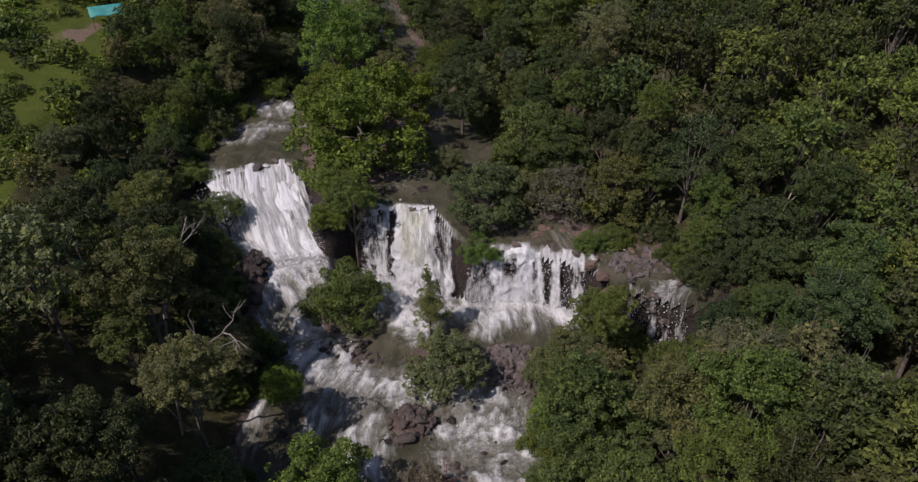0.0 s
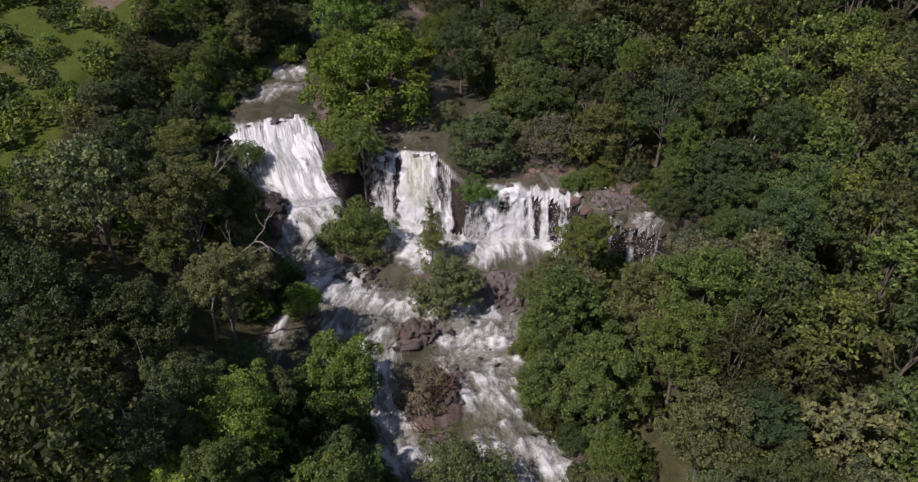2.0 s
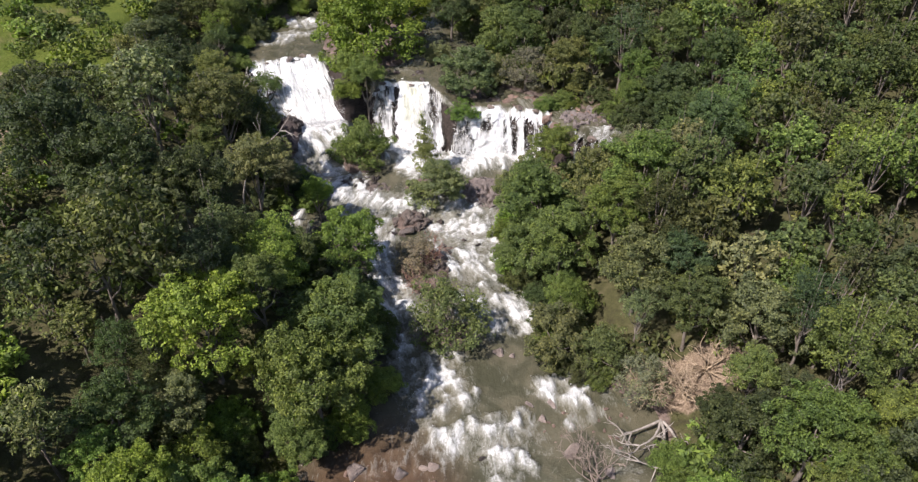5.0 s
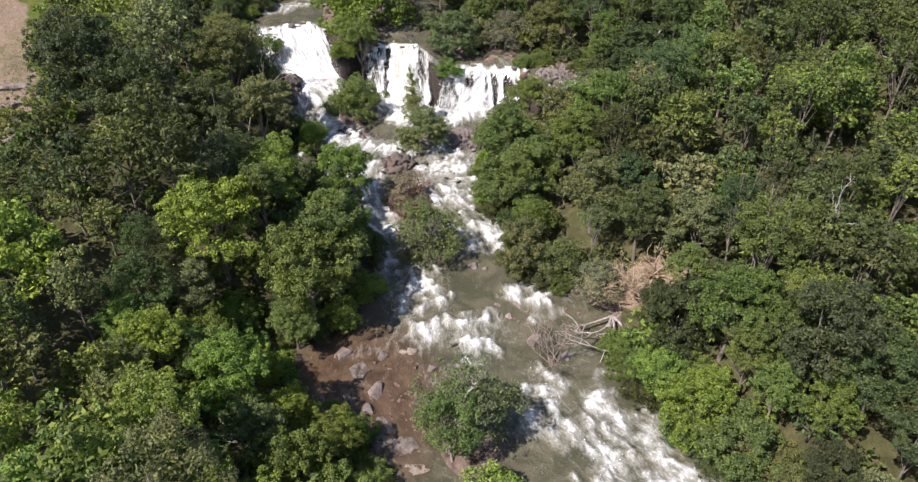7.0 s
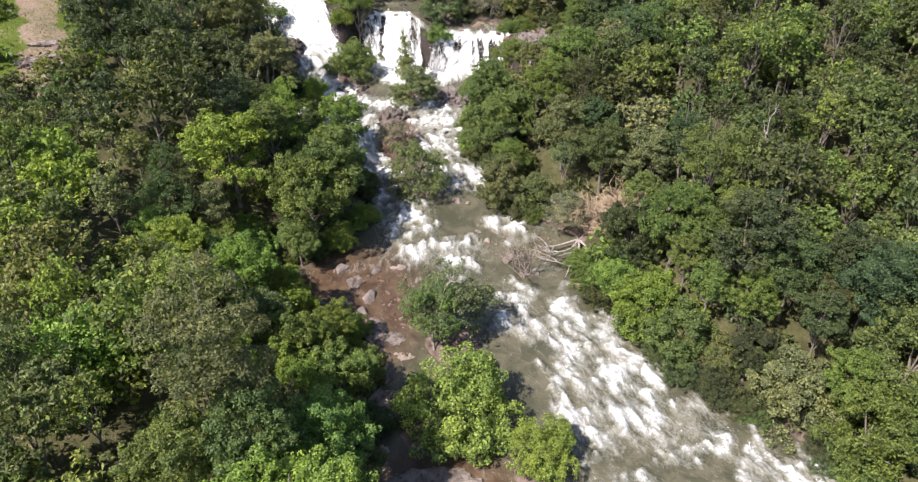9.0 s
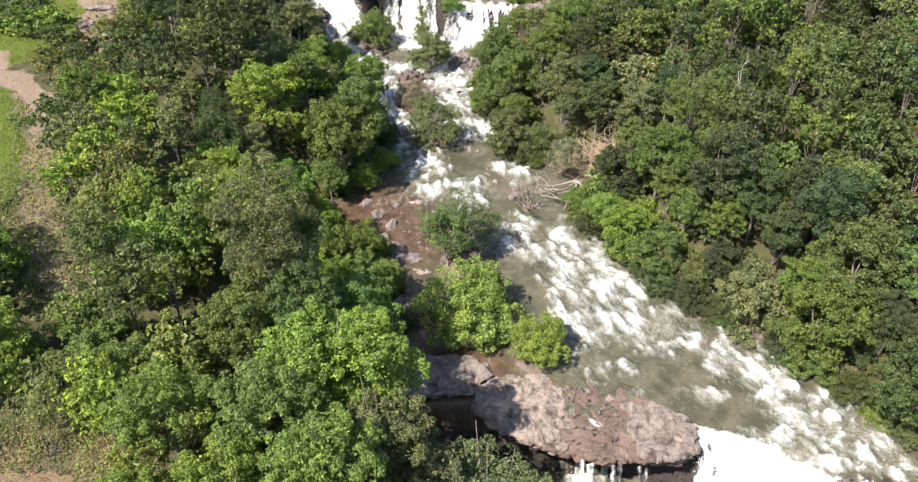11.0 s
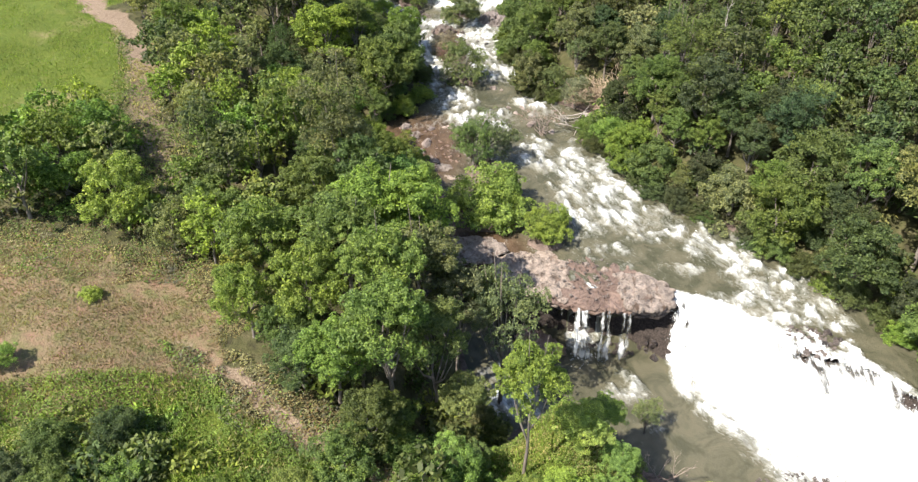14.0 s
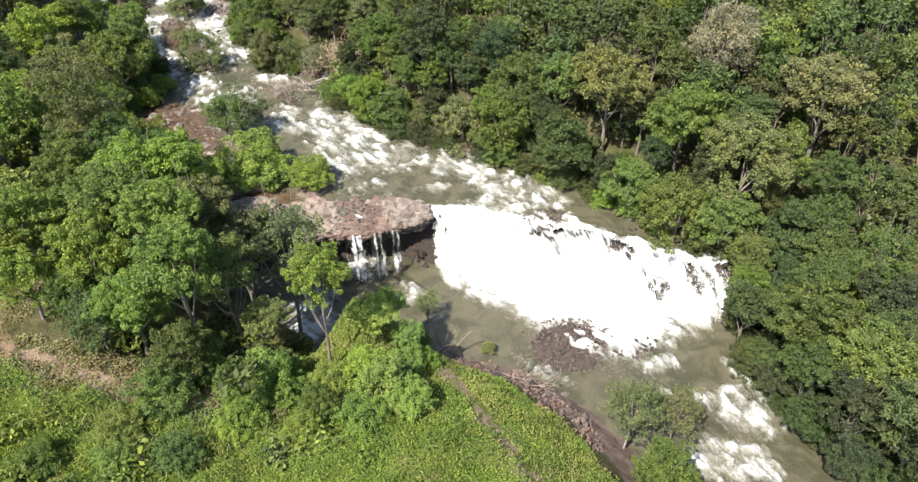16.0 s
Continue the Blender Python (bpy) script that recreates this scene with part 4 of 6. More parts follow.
GORGE = [
    # Tall trees added sunward of the hollow so that they shade it.
    (-29.5, -33.5, 19.5, 3.8, "broad", "shade_green"), (-25.0, -35.5, 18.0, 3.4, "broad", "shade_green"), (-19.5, -34.0, 15.5, 3.0, "broad", "shade_green"), (-32.0, -28.5, 20.0, 3.6, "broad", "shade_green"),
    (-8.5, -31.2, 6.5, 3.6, "broad", "lime"),
    (-2.1, -30.0, 3.5, 2.3, "sparse", "dry"),
    (1.2, -38.6, 4.5, 3.4, "sparse", "olive"),
    (-7.7, -44.6, 8.5, 3.9, "broad", "green"),
    (-16.1, -46.5, 12.0, 3.7, "broad", "lime"),
    (-16.0, -40.9, 14.5, 2.1, "spire", "olive"),
    (-12.8, -39.1, 11.0, 2.5, "tall", "lime"),
    (10.1, -26.5, 8.0, 3.9, "broad", "green"),
    (11.1, -33.8, 9.0, 2.8, "broad", "green"),
    (15.5, -34.5, 13.0, 2.6, "broad", "green"),
    (8.9, -31.1, 6.0, 3.0, "broad", "green"),
    (16.0, -46.1, 4.0, 2.2, "sparse", "dry"),
    (10.2, -41.4, 4.5, 2.8, "broad", "olive"),
    (13.4, -42.6, 4.0, 2.4, "sparse", "olive"),
    (-8.6, -48.7, 8.5, 3.6, "broad", "green"),
    (-9.8, -51.2, 5.0, 2.1, "bush", "green"),
]
MIDDLE = [
    (4.6, -60.2, 4.8, 3.4, "sparse", "grey"),
    (21.2, -60.1, 4.0, 2.9, "broad", "lime"),
    (19.2, -56.3, 4.0, 2.2, "bush", "lime"),
    (23.1, -62.9, 3.5, 2.8, "broad", "green"),
    (4.9, -69.2, 2.6, 4.5, "bush", "lime"),
    (10.9, -73.2, 2.3, 2.5, "bush", "yellow"),
    (2.9, -61.9, 5.5, 2.4, "sparse", "green"),
]
WEST = [
    (-20.0, -72.5, 11.0, 3.4, "broad", "lime"),
    (-14.5, -67.7, 12.0, 3.1, "broad", "lime"),
    (-8.8, -77.2, 16.0, 3.2, "tall", "olive"),
    (-10.3, -81.0, 12.0, 2.7, "broad", "green"),
    (-4.4, -84.5, 12.0, 3.6, "broad", "lime"),
    (-2.9, -92.8, 13.0, 2.9, "broad", "lime"),
    (-2.2, -98.0, 12.0, 3.1, "broad", "green"),
    (-8.6, -93.2, 11.0, 2.8, "broad", "lime"),
    (-13.2, -93.6, 10.0, 2.3, "broad", "lime"),
    (-10.2, -94.6, 8.0, 2.1, "broad", "green"),
    (-3.6, -80.6, 9.0, 2.3, "broad", "lime"),
    (-12.0, -60.5, 8.8, 2.7, "broad", "lime"),
    (-7.4, -43.4, 9.0, 2.6, "broad", "green"),
    (-31.9, -74.7, 12.5, 3.1, "broad", "lime"),
    (-26.6, -83.5, 12.0, 3.1, "broad", "lime"),
    (-32.5, -81.0, 11.0, 3.2, "broad", "lime"),
    (-18.6, -83.0, 10.4, 2.7, "broad", "green"),
    (-21.7, -85.5, 10.0, 2.4, "sparse", "olive"),
]
LOWER = [
    (7.4, -102.2, 11.4, 2.1, "broad", "lime"),
    (2.4, -90.6, 7.6, 2.7, "broad", "grey"),
    (6.0, -90.6, 6.6, 3.2, "sparse", "grey"),
    (-3.1, -102.0, 7.0, 2.2, "broad", "dark"),
    (-4.5, -104.3, 5.5, 2.1, "broad", "green"),
    (-8.6, -97.6, 8.0, 2.2, "broad", "dark"),
    (3.4, -104.5, 3.0, 2.4, "broad", "lime"),
    (10.8, -107.5, 3.5, 2.4, "broad", "fresh"),
    (2.5, -99.7, 2.0, 1.5, "bush", "olive"),
    (18.2, -93.4, -2.2, 1.25, "sparse", "olive"),
    (29.6, -112.6, 0.0, 2.4, "sparse", "olive"),
    (33.2, -113.4, -1.0, 1.9, "sparse", "olive"),
]
EAST = [
    (44.9, -94.1, 3.0, 3.7, "broad", "green"),
    (48.2, -97.5, 4.0, 2.9, "broad", "green"),
    (47.1, -103.7, 1.0, 1.9, "bush", "green"),
    # The dark ones from here downstream carry the bank's shade in their tint.
    (46.8, -111.6, 3.4, 3.6, "broad", "dark"),
    (47.0, -117.8, 4.0, 3.3, "broad", "green"),
    (46.5, -123.0, 4.0, 3.6, "broad", "dark"),
    (42.8, -87.7, 3.0, 2.8, "broad", "green"),
    (38.2, -80.8, 5.0, 3.4, "broad", "dark"),
    (33.4, -74.0, 5.0, 3.4, "broad", "green"),
    (30.2, -69.5, 3.0, 3.2, "broad", "olive"),
    (44.0, -79.6, 11.5, 4.1, "broad", "olive"),
    (57.2, -80.5, 15.0, 3.9, "sparse", "dry"),
    (49.7, -86.2, 9.0, 4.2, "broad", "green"),
    (50.2, -98.6, -0.6, 1.7, "bush", "lime"),
    (64.1, -90.3, 12.0, 4.3, "broad", "grey"),
    (50.9, -95.1, 9.0, 4.0, "broad", "olive"),
    (44.9, -109.7, -2.0, 1.6, "bush", "dark"),
]

MEADOW_BUSHES = [
    (-4.6, -103.9, 5.2, 1.8, "fresh"), (-0.6, -102.8, 4.6, 1.9, "green"), (-2.1, -100.5, 6, 2.0, "green"), (3, -102.5, 4.0, 1.9, "green"),
    (13.2, -103.8, 1.6, 1.8, "fresh"), (8.4, -109.7, 4.0, 1.9, "fresh"), (4.3, -109.5, 4.4, 1.5, "lime"), (-12.3, -107.6, 6, 1.7, "green"), (-0.3, -107.7, 4.8, 1.6, "fresh"),
    (-7.7, -108.4, 5.2, 1.4, "fresh"), (12.2, -108.4, 3.2, 1.8, "fresh"), (15.2, -102.9, 0.6, 1.3, "fresh"), (22.5, -99, -4.2, 0.7, "olive"),
    (-7.4, -106.6, 6.0, 1.7, "green"), (0.8, -106.6, 5.4, 1.9, "lime"), (9.8, -105.4, 4.6, 2.1, "fresh"), (11.9, -109.4, 4.8, 1.6, "fresh"), (2.2, -102.3, 4.2, 1.8, "fresh"), (-3.9, -109.6, 5.8, 1.6, "green"), (7.0, -105.6, 4.6, 1.6, "fresh"),
    (5.6, -107.8, 5.0, 1.4, "green"), (11.6, -100.2, 5.4, 1.9, "fresh"), (13.4, -97.6, 3.6, 1.5, "fresh"), (14.2, -101.4, 3.0, 1.4, "fresh"),
]
SLOPE_BUSHES = [
    (-17.8, -106.2, 6.6, 1.9, "fresh"), (-22.8, -106.5, 7.4, 1.9, "green"), (-29, -99, 9.0, 1.1, "fresh"), (4.0, -95.4, 0, 1.3, "grey"),
    (15.6, -99.0, -0.8, 1.2, "green"),
    (3.0, -106.0, 4.2, 1.3, "fresh"), (-26, -92, 8.2, 0.8, "fresh"),
    (-23.0, -105.0, 8.2, 1.7, "dark"), (-19.4, -103.6, 7.8, 1.6, "dark"), (-21.6, -108.0, 7.8, 1.8, "green"), (-24.6, -107.6, 8.4, 1.6, "dark"),
]
SHORE = [
    # Most tints here hold the shade under the overhanging east bank trees.
    (44.8, -114.6, 1.8, 2.5, "broad", "dark"), (45.2, -106.2, 0.8, 2.2, "broad", "dark"), (44.6, -119.6, 2.2, 2.7, "broad", "shade_green"), (48.6, -101.2, 2.0, 2.2, "broad", "green"), (46.0, -126.0, 2.6, 3.0, "broad", "shade_green"),
    (44.6, -109.2, -2.6, 1.7, "bush", "shade_green"), (44.4, -112.2, -2.6, 1.8, "bush", "shade_green"), (44.2, -116.6, -2.4, 2.0, "bush", "dark"), (44.6, -120.8, -2.4, 2.1, "bush", "shade_green"), (46.4, -104.2, -2.4, 1.8, "bush", "shade_green"), (45.0, -124.4, -2.2, 2.0, "bush", "dark"), (46.2, -114.2, 0.2, 2.4, "broad", "shade_green"), (47.6, -119.6, 0.6, 2.6, "broad", "dark"),
]
ISLE = [
    (-12.5, 13.5, 13.5, 3.4, "broad", "yellow"), (-6.0, 20.0, 13.0, 3.0, "broad", "olive"), (-9.5, 31.0, 14.0, 3.4, "broad", "green"), (-13.0, 35.0, 14.0, 3.0, "broad", "lime"),
    (-10.2, -1.6, 9.6, 2.2, "bush", "green"), (-10.6, -4.6, 8.0, 1.8, "bush", "green"), (-9.5, 40.0, 13.5, 3.0, "broad", "olive"), (0.5, 3.0, 11.0, 1.8, "bush", "olive"),
    (6.8, -2.5, 11.0, 2.2, "broad", "olive"), (12.6, -9.0, 9.6, 1.3, "bush", "green"), (8.4, -20.4, 6.0, 2.2, "bush", "olive"),
    (15.4, -8.6, 9.6, 1.3, "bush", "green"), (18.6, -8.2, 10.2, 1.6, "bush", "dark"), (16.4, -6.4, 10.6, 1.5, "bush", "olive"), (19.4, -11.0, 8.6, 1.4, "bush", "green"),
]
GROVE = [
    (-1.4, -85.0, 11.5, 3.4, "broad", "lime"), (-0.4, -89.2, 10.5, 3.0, "broad", "olive"), (-6.4, -89.0, 12.5, 3.2, "broad", "green"), (-3.4, -77.0, 9.0, 2.8, "broad", "lime"),
    (-7.0, -79.0, 12.0, 3.0, "broad", "green"), (0.8, -95.5, 8.5, 2.6, "broad", "olive"), (-6.0, -98.0, 9.0, 2.6, "broad", "lime"), (-13.5, -88.0, 11.5, 3.0, "broad", "green"),
    (-8.2, -69.5, 6.0, 2.5, "broad", "lime"), (-10.8, -64.0, 6.0, 2.6, "broad", "olive"), (-14.6, -57.5, 7.0, 2.6, "broad", "green"), (3.2, -97.6, 4.5, 1.8, "bush", "olive"),
]
TAKEN = []
for x, y, z, r, tint in MEADOW_BUSHES + SLOPE_BUSHES:
    tree(x, y, z - 0.45 * r, r, "bush", tint, "bushes on the meadow slope")
for rows in (UPPER, GORGE, MIDDLE, WEST, LOWER, EAST, SHORE, ISLE, GROVE):
    for x, y, z, r, form, tint in rows:
        tree(x, y, z, r, form, tint)
        TAKEN.append((x, y, r))


# places where the trees stay low: centre, half lengths, greatest height
LOW = [(17, -21.5, 5.5, 5.5, 2.2), (-12, -60, 5.5, 9.0, 4.5), (-34, 5, 7.0, 42, 2.4), (-35.5, -39, 7.5, 9, 2.2)]
GAPS = [(24, -108, 6.0, 14), (-24, -27.5, 6.0, 3.6), (17.5, -19.6, 4.2, 2.6), (-17, -25.5, 3, 3), (-21.5, -62, 2.6, 3.2), (-25.5, -51, 3, 2.6), (-30, -84, 2.5, 2.0), (19.5, -46, 3.8, 3.0), (40, -40, 2.2, 2.2), (52, -62, 2.4, 2.0), (-18.4, -67.7, 2.0, 2.4), (-23.6, -54.2, 2.2, 2.4), (-27.5, -39.3, 2.6, 2.4), (-20.6, -46.9, 1.8, 2.0), (-26, -33, 2.2, 2.0), (9.6, -93.4, 2.6, 2.2), (-23.5, -78.8, 3.4, 2.4), (-29.3, -70.8, 2.8, 4.2)]


def open_ground(px, py):
    """Whether trees may stand there."""
    ok = (inside_and_distance(px, py, FIELD) > 1.0) & (inside_and_distance(px, py, DRY) > 1.5) & (inside_and_distance(px, py, MEADOW) > 1.0)
    ok &= inside_and_distance(px, py, WOODS) < 0
    for cx, cy, rx, ry in GAPS:
        ok &= ((px - cx) / rx) ** 2 + ((py - cy) / ry) ** 2 > 1
    return ok & (line_distance(px, py, DIRT[0]) > np.where(py < -56, 2.6, 3.0)) & (line_distance(px, py, DIRT[1]) > 1.6)


def wood(seed, box, spacing, tints, high, group, near):
    """Fills a stretch of forest where no tree stands yet; those near the water are trees of their own."""
    rng = random.Random(seed)
    x0, y0, x1, y1 = box
    tries = int((x1 - x0) * (y1 - y0) / spacing ** 2 * 9)
    px = np.array([rng.uniform(x0, x1) for _ in range(tries)])
    py = np.array([rng.uniform(y0, y1) for _ in range(tries)])
    d = inside_and_distance(px, py, RIVER)
    ok = (d > 0.9) & open_ground(px, py)
    g = ground_height(px, py)
    for x, y, dd, h, o in zip(px, py, d, g, ok):
        r = rng.uniform(0.38, 0.80) * spacing * min(1.0, 0.62 + 0.06 * dd)
        if not o or any((x - a) ** 2 + (y - b) ** 2 < (0.56 * (r + c)) ** 2 for a, b, c in TAKEN):
            continue
        TAKEN.append((x, y, r))
        z = h + rng.uniform(*high) * min(1.0, 0.35 + 0.08 * dd)
        for cx, cy, rx, ry, top in LOW:
            if ((x - cx) / rx) ** 2 + ((y - cy) / ry) ** 2 < 1:
                z, r = min(z, h + top), min(r, 1.9)
        form = rng.choices(["broad", "tall", "sparse"], [8, 1.0, 1.2])[0]
        tint = rng.choice(tints)
        # Tints darken towards the east: a falloff of light painted into the leaves.
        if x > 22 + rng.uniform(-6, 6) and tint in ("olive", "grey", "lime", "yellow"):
            tint = rng.choice(["dark", "shade_green", "dark", "green"])
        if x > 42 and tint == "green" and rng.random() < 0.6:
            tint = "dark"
        # Gorge trees take dark tints: the hollow's shade put into leaf colour.
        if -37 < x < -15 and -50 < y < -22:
            tint = rng.choice(["shade_green", "dark", "olive"])
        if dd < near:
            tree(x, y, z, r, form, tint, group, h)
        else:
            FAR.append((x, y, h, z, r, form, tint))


# Dark entries in these lists put some of the banks' shade into leaf colour.
wood(1, (-62, -46, -12, 64), 4.6, ["dark", "shade_green", "grey", "shade_green", "olive", "dark", "green"], (4.6, 9.2), "trees of the west bank", 10)
wood(2, (-48, -108, -3, -46), 4.4, ["lime", "green", "olive", "lime", "yellow", "green", "dark", "olive"], (2.8, 6.2), "trees of the west bank", 10)
wood(3, (-9, -50, 86, 66), 4.6, ["green", "dark", "grey", "olive", "shade_green", "dark", "green"], (4.6, 9.2), "trees of the east bank", 10)
wood(4, (8, -150, 104, -50), 4.6, ["green", "dark", "dark", "green", "shade_green", "grey", "green"], (4.2, 8.6), "trees of the east bank", 11)


def fringe(seed, shore, tints):
    """Bushes that crowd the water's edge."""
    rng = random.Random(seed)
    for (ax, ay), (bx, by) in zip(shore[:-1], shore[1:]):
        if ay > 34 or by < -128:
            continue
        long = math.hypot(bx - ax, by - ay)
        for k in range(max(1, round(long / 2.6))):
            s = (k + rng.random()) / max(1, round(long / 2.6))
            x, y = ax + (bx - ax) * s + rng.uniform(-.5, .5), ay + (by - ay) * s + rng.uniform(-.5, .5)
            if not open_ground(np.array([x]), np.array([y]))[0] or (-94 < y < -79 and -3 < x < 12) or (y < -93 and 9 < x < 35) or (14.5 < x < 24 and -50 < y < -43) or (abs(x - 13) < 10 and -12 < y < -3):
                continue
            h = float(ground_height([x], [y])[0])
            if inside_and_distance(np.array([x]), np.array([y]), RIVER)[0] < -0.8:
                continue
            r = rng.uniform(1.1, 2.1)
            # Lower east shore bushes are coloured dark in place of overhang shade.
            tree(x, y, h + r * rng.uniform(0.4, 0.8), r, "bush", "shade_green" if y < -98 and x > 40 else rng.choice(tints), "bushes at the water's edge", h)


def inland(shore, by_):
    """The shoreline set back by some metres."""
    p = np.array(shore, float)
    way = np.gradient(p, axis=0)
    way /= np.linalg.norm(way, axis=1)[:, None]
    return [tuple(q) for q in p + by_ * np.column_stack([way[:, 1], -way[:, 0]])]


fringe(13, inland(LEFT_SHORE, 3.0), ["green", "dark", "olive", "lime"])
fringe(14, inland(RIGHT_SHORE, -3.0), ["green", "olive", "dark", "green"])
fringe(11, LEFT_SHORE, ["green", "dark", "olive", "lime"])
fringe(12, RIGHT_SHORE, ["green", "dark", "shade_green", "green", "lime"])


def understory(seed, box, spacing):
    """Shrubs and saplings that close the gaps between the trunks."""
    rng = random.Random(seed)
    x0, y0, x1, y1 = box
    nx, ny = int((x1 - x0) / spacing), int((y1 - y0) / spacing)
    px = np.array([x0 + spacing * (i % nx + rng.random()) for i in range(nx * ny)])
    py = np.array([y0 + spacing * (i // nx + rng.random()) for i in range(nx * ny)])
    ok = (inside_and_distance(px, py, RIVER) > 0.8) & open_ground(px, py)
    for x, y, h in zip(px[ok], py[ok], ground_height(px[ok], py[ok])):
        r = rng.uniform(1.1, 2.2)
        # Dark picks paint the shade between trunks into some of the shrubs.
        FAR.append((x, y, h, h + r * rng.uniform(0.5, 1.3), r, "shrub", rng.choice(["green", "dark", "olive", "shade_green", "green"])))


understory(21, (-62, -108, -2, 60), 4.2)
understory(22, (-9, -146, 100, 60), 4.2)
CLEAR = random.Random(23)
for _ in range(420):
    x, y = CLEAR.uniform(-66, -35), CLEAR.uniform(-34, 60)
    h, r = float(ground_height([x], [y])[0]), CLEAR.uniform(0.9, 2.2)
    if line_distance(np.array([x]), np.array([y]), DIRT[2])[0] > 3.5 and line_distance(np.array([x]), np.array([y]), DIRT[5])[0] > 2.4 + 0.4 * r and ((x + 41) / 4.2) ** 2 + ((y + 28) / 7) ** 2 > 1:
        FAR.append((x, y, h, h + r * CLEAR.uniform(0.3, 0.8), r, "shrub", CLEAR.choice(["lime", "green", "green", "dark"])))
for _ in range(130):
    x, y = CLEAR.uniform(-36, 9), CLEAR.uniform(-128, -102)
    px, py = np.array([x]), np.array([y])
    h, r = float(ground_height(px, py)[0]), CLEAR.uniform(0.5, 1.7)
    if inside_and_distance(px, py, MEADOW)[0] < 0 and line_distance(px, py, DIRT[1])[0] > 1 + r and fbm(px, py, 9, 88, 2)[0] > -0.25:
        FAR.append((x, y, h, h + r * CLEAR.uniform(0.1, 0.5), r, "shrub", CLEAR.choice(["green", "olive", "green", "green", "dark"])))
for _ in range(46):
    x, y, r = CLEAR.gauss(-20.5, 2.6), CLEAR.gauss(-106.5, 1.9), CLEAR.uniform(0.8, 1.6)
    h = float(ground_height([x], [y])[0])
    FAR.append((x, y, h, h + r * CLEAR.uniform(0.1, 0.9), r, "shrub", CLEAR.choice(["dark", "green", "dark", "lime"])))
build_forest()


# ---- rocks ----
def boulder_shape(seed, detail=3):
    """A block with worn flat faces."""
    rng = np.random.default_rng(seed)
    ball = bmesh.new()
    bmesh.ops.create_icosphere(ball, subdivisions=detail, radius=1)
    v = np.array([p.co for p in ball.verts])
    f = [[p.index for p in q.verts] for q in ball.faces]
    ball.free()
    for _ in range(15):
        n = rng.normal(size=3)
        n /= np.linalg.norm(n)
        over = v @ n - rng.uniform(0.42, 0.78)
        v = v - np.maximum(over, 0)[:, None] * n * 0.97
    if detail > 2:
        v = v * (1 + 0.05 * fbm(v[:, 0] * 3 + v[:, 2] * 2, v[:, 1] * 3 - v[:, 2], 1.0, seed, 3))[:, None]
    return v * (1.15, 1.0, 0.72), f


ROCKS = {}
LOOKS = {"grey": (ROCK, "weathered grey-brown boulder lying in the river"), "wet": (ROCK_DARK, "wet dark boulder beside white water"),
         "red": (ROCK_RED, "red-brown rock block on the river's edge"), "pale": (ROCK_PALE, "pale grey-brown boulder standing in shallow water")}


def boulder(x, y, r, look_, flat=1.0, lift=0.15, rng=random.Random(8)):
    key = (look_, rng.randrange(4))
    if key not in ROCKS:
        v, f = boulder_shape(hash_of(key))
        ROCKS[key] = mesh_of("boulder", v, f, LOOKS[look_][0])
    g = max(float(ground_height([x], [y])[0]), float(water_level(np.array([x]), np.array([y]))[0]) - 0.25 * r)
    ob = new("boulder", ROCKS[key])
    ob.matrix_world = Matrix.Translation((x, y, g + lift * r)) @ Euler((rng.uniform(-.2, .2), rng.uniform(-.2, .2), rng.uniform(0, 6.28))).to_matrix().to_4x4() @ Matrix.Diagonal((r, r * rng.uniform(0.7, 1.0), r * flat * rng.uniform(0.8, 1.1), 1))
    tagged(ob, LOOKS[look_][1], "boulder", "river boulders")


POOL_ROCKS = [(-6.0, -52.0, 1.1), (-2.6, -52.3, 0.72), (-1.0, -51.8, 0.42), (-0.3, -51.7, 0.5), (-3.0, -56.0, 0.95), (-3.5, -57.7, 0.75), (1.4, -53.7, 0.55), (10.0, -50.7, 0.8),
              (9.1, -46.2, 0.5), (5.3, -40.6, 0.62), (6.4, -41.0, 0.4), (7.3, -46.2, 0.42), (8.2, -47.6, 0.45), (14.5, -77.2, 0.5), (16.2, -78.0, 0.6), (12.6, -52.6, 0.6), (16.2, -54.6, 0.6)]
for x, y, r in POOL_ROCKS:
    boulder(x, y, r, "pale", 0.85, 0.38)
for x, y, r in [(-3.2, -22.6, 0.95), (-3.0, -24.2, 0.85), (-2.0, -23.2, 0.8), (0.3, -22.7, 0.65), (-4.7, -24.6, 0.6), (0.1, -24.0, 0.45), (3.7, -24.7, 0.32), (4.2, -26.3, 0.36), (2.8, -25.6, 0.3), (-7.2, -16.6, 0.75), (-6.2, -17.0, 0.6)]:
    boulder(x, y, r, "wet" if r < 0.7 else "grey")
for x, y, r in [(-11.6, -21.9, 0.9), (-12.6, -23.6, 0.75), (-20.8, -4.6, 1.3), (-19.4, -6.2, 1.4), (-18.2, -7.8, 1.3), (-17.2, -9.4, 1.1), (-6.8, -4.9, 0.85), (-7.6, -4.6, 0.6), (11.5, -12.2, 0.8), (3.4, -51.0, 0.35), (-16.4, -11.2, 0.9), (22.0, -84.4, 0.7), (20.6, -84.6, 0.6)]:
    boulder(x, y, r, "wet")
for x, y, r in [(32.4, -85.8, 0.5), (33.4, -86.4, 0.6), (34.4, -86.0, 0.5)]:
    boulder(x, y, r, "grey", 0.8, 0.1)
SCATTER = random.Random(14)
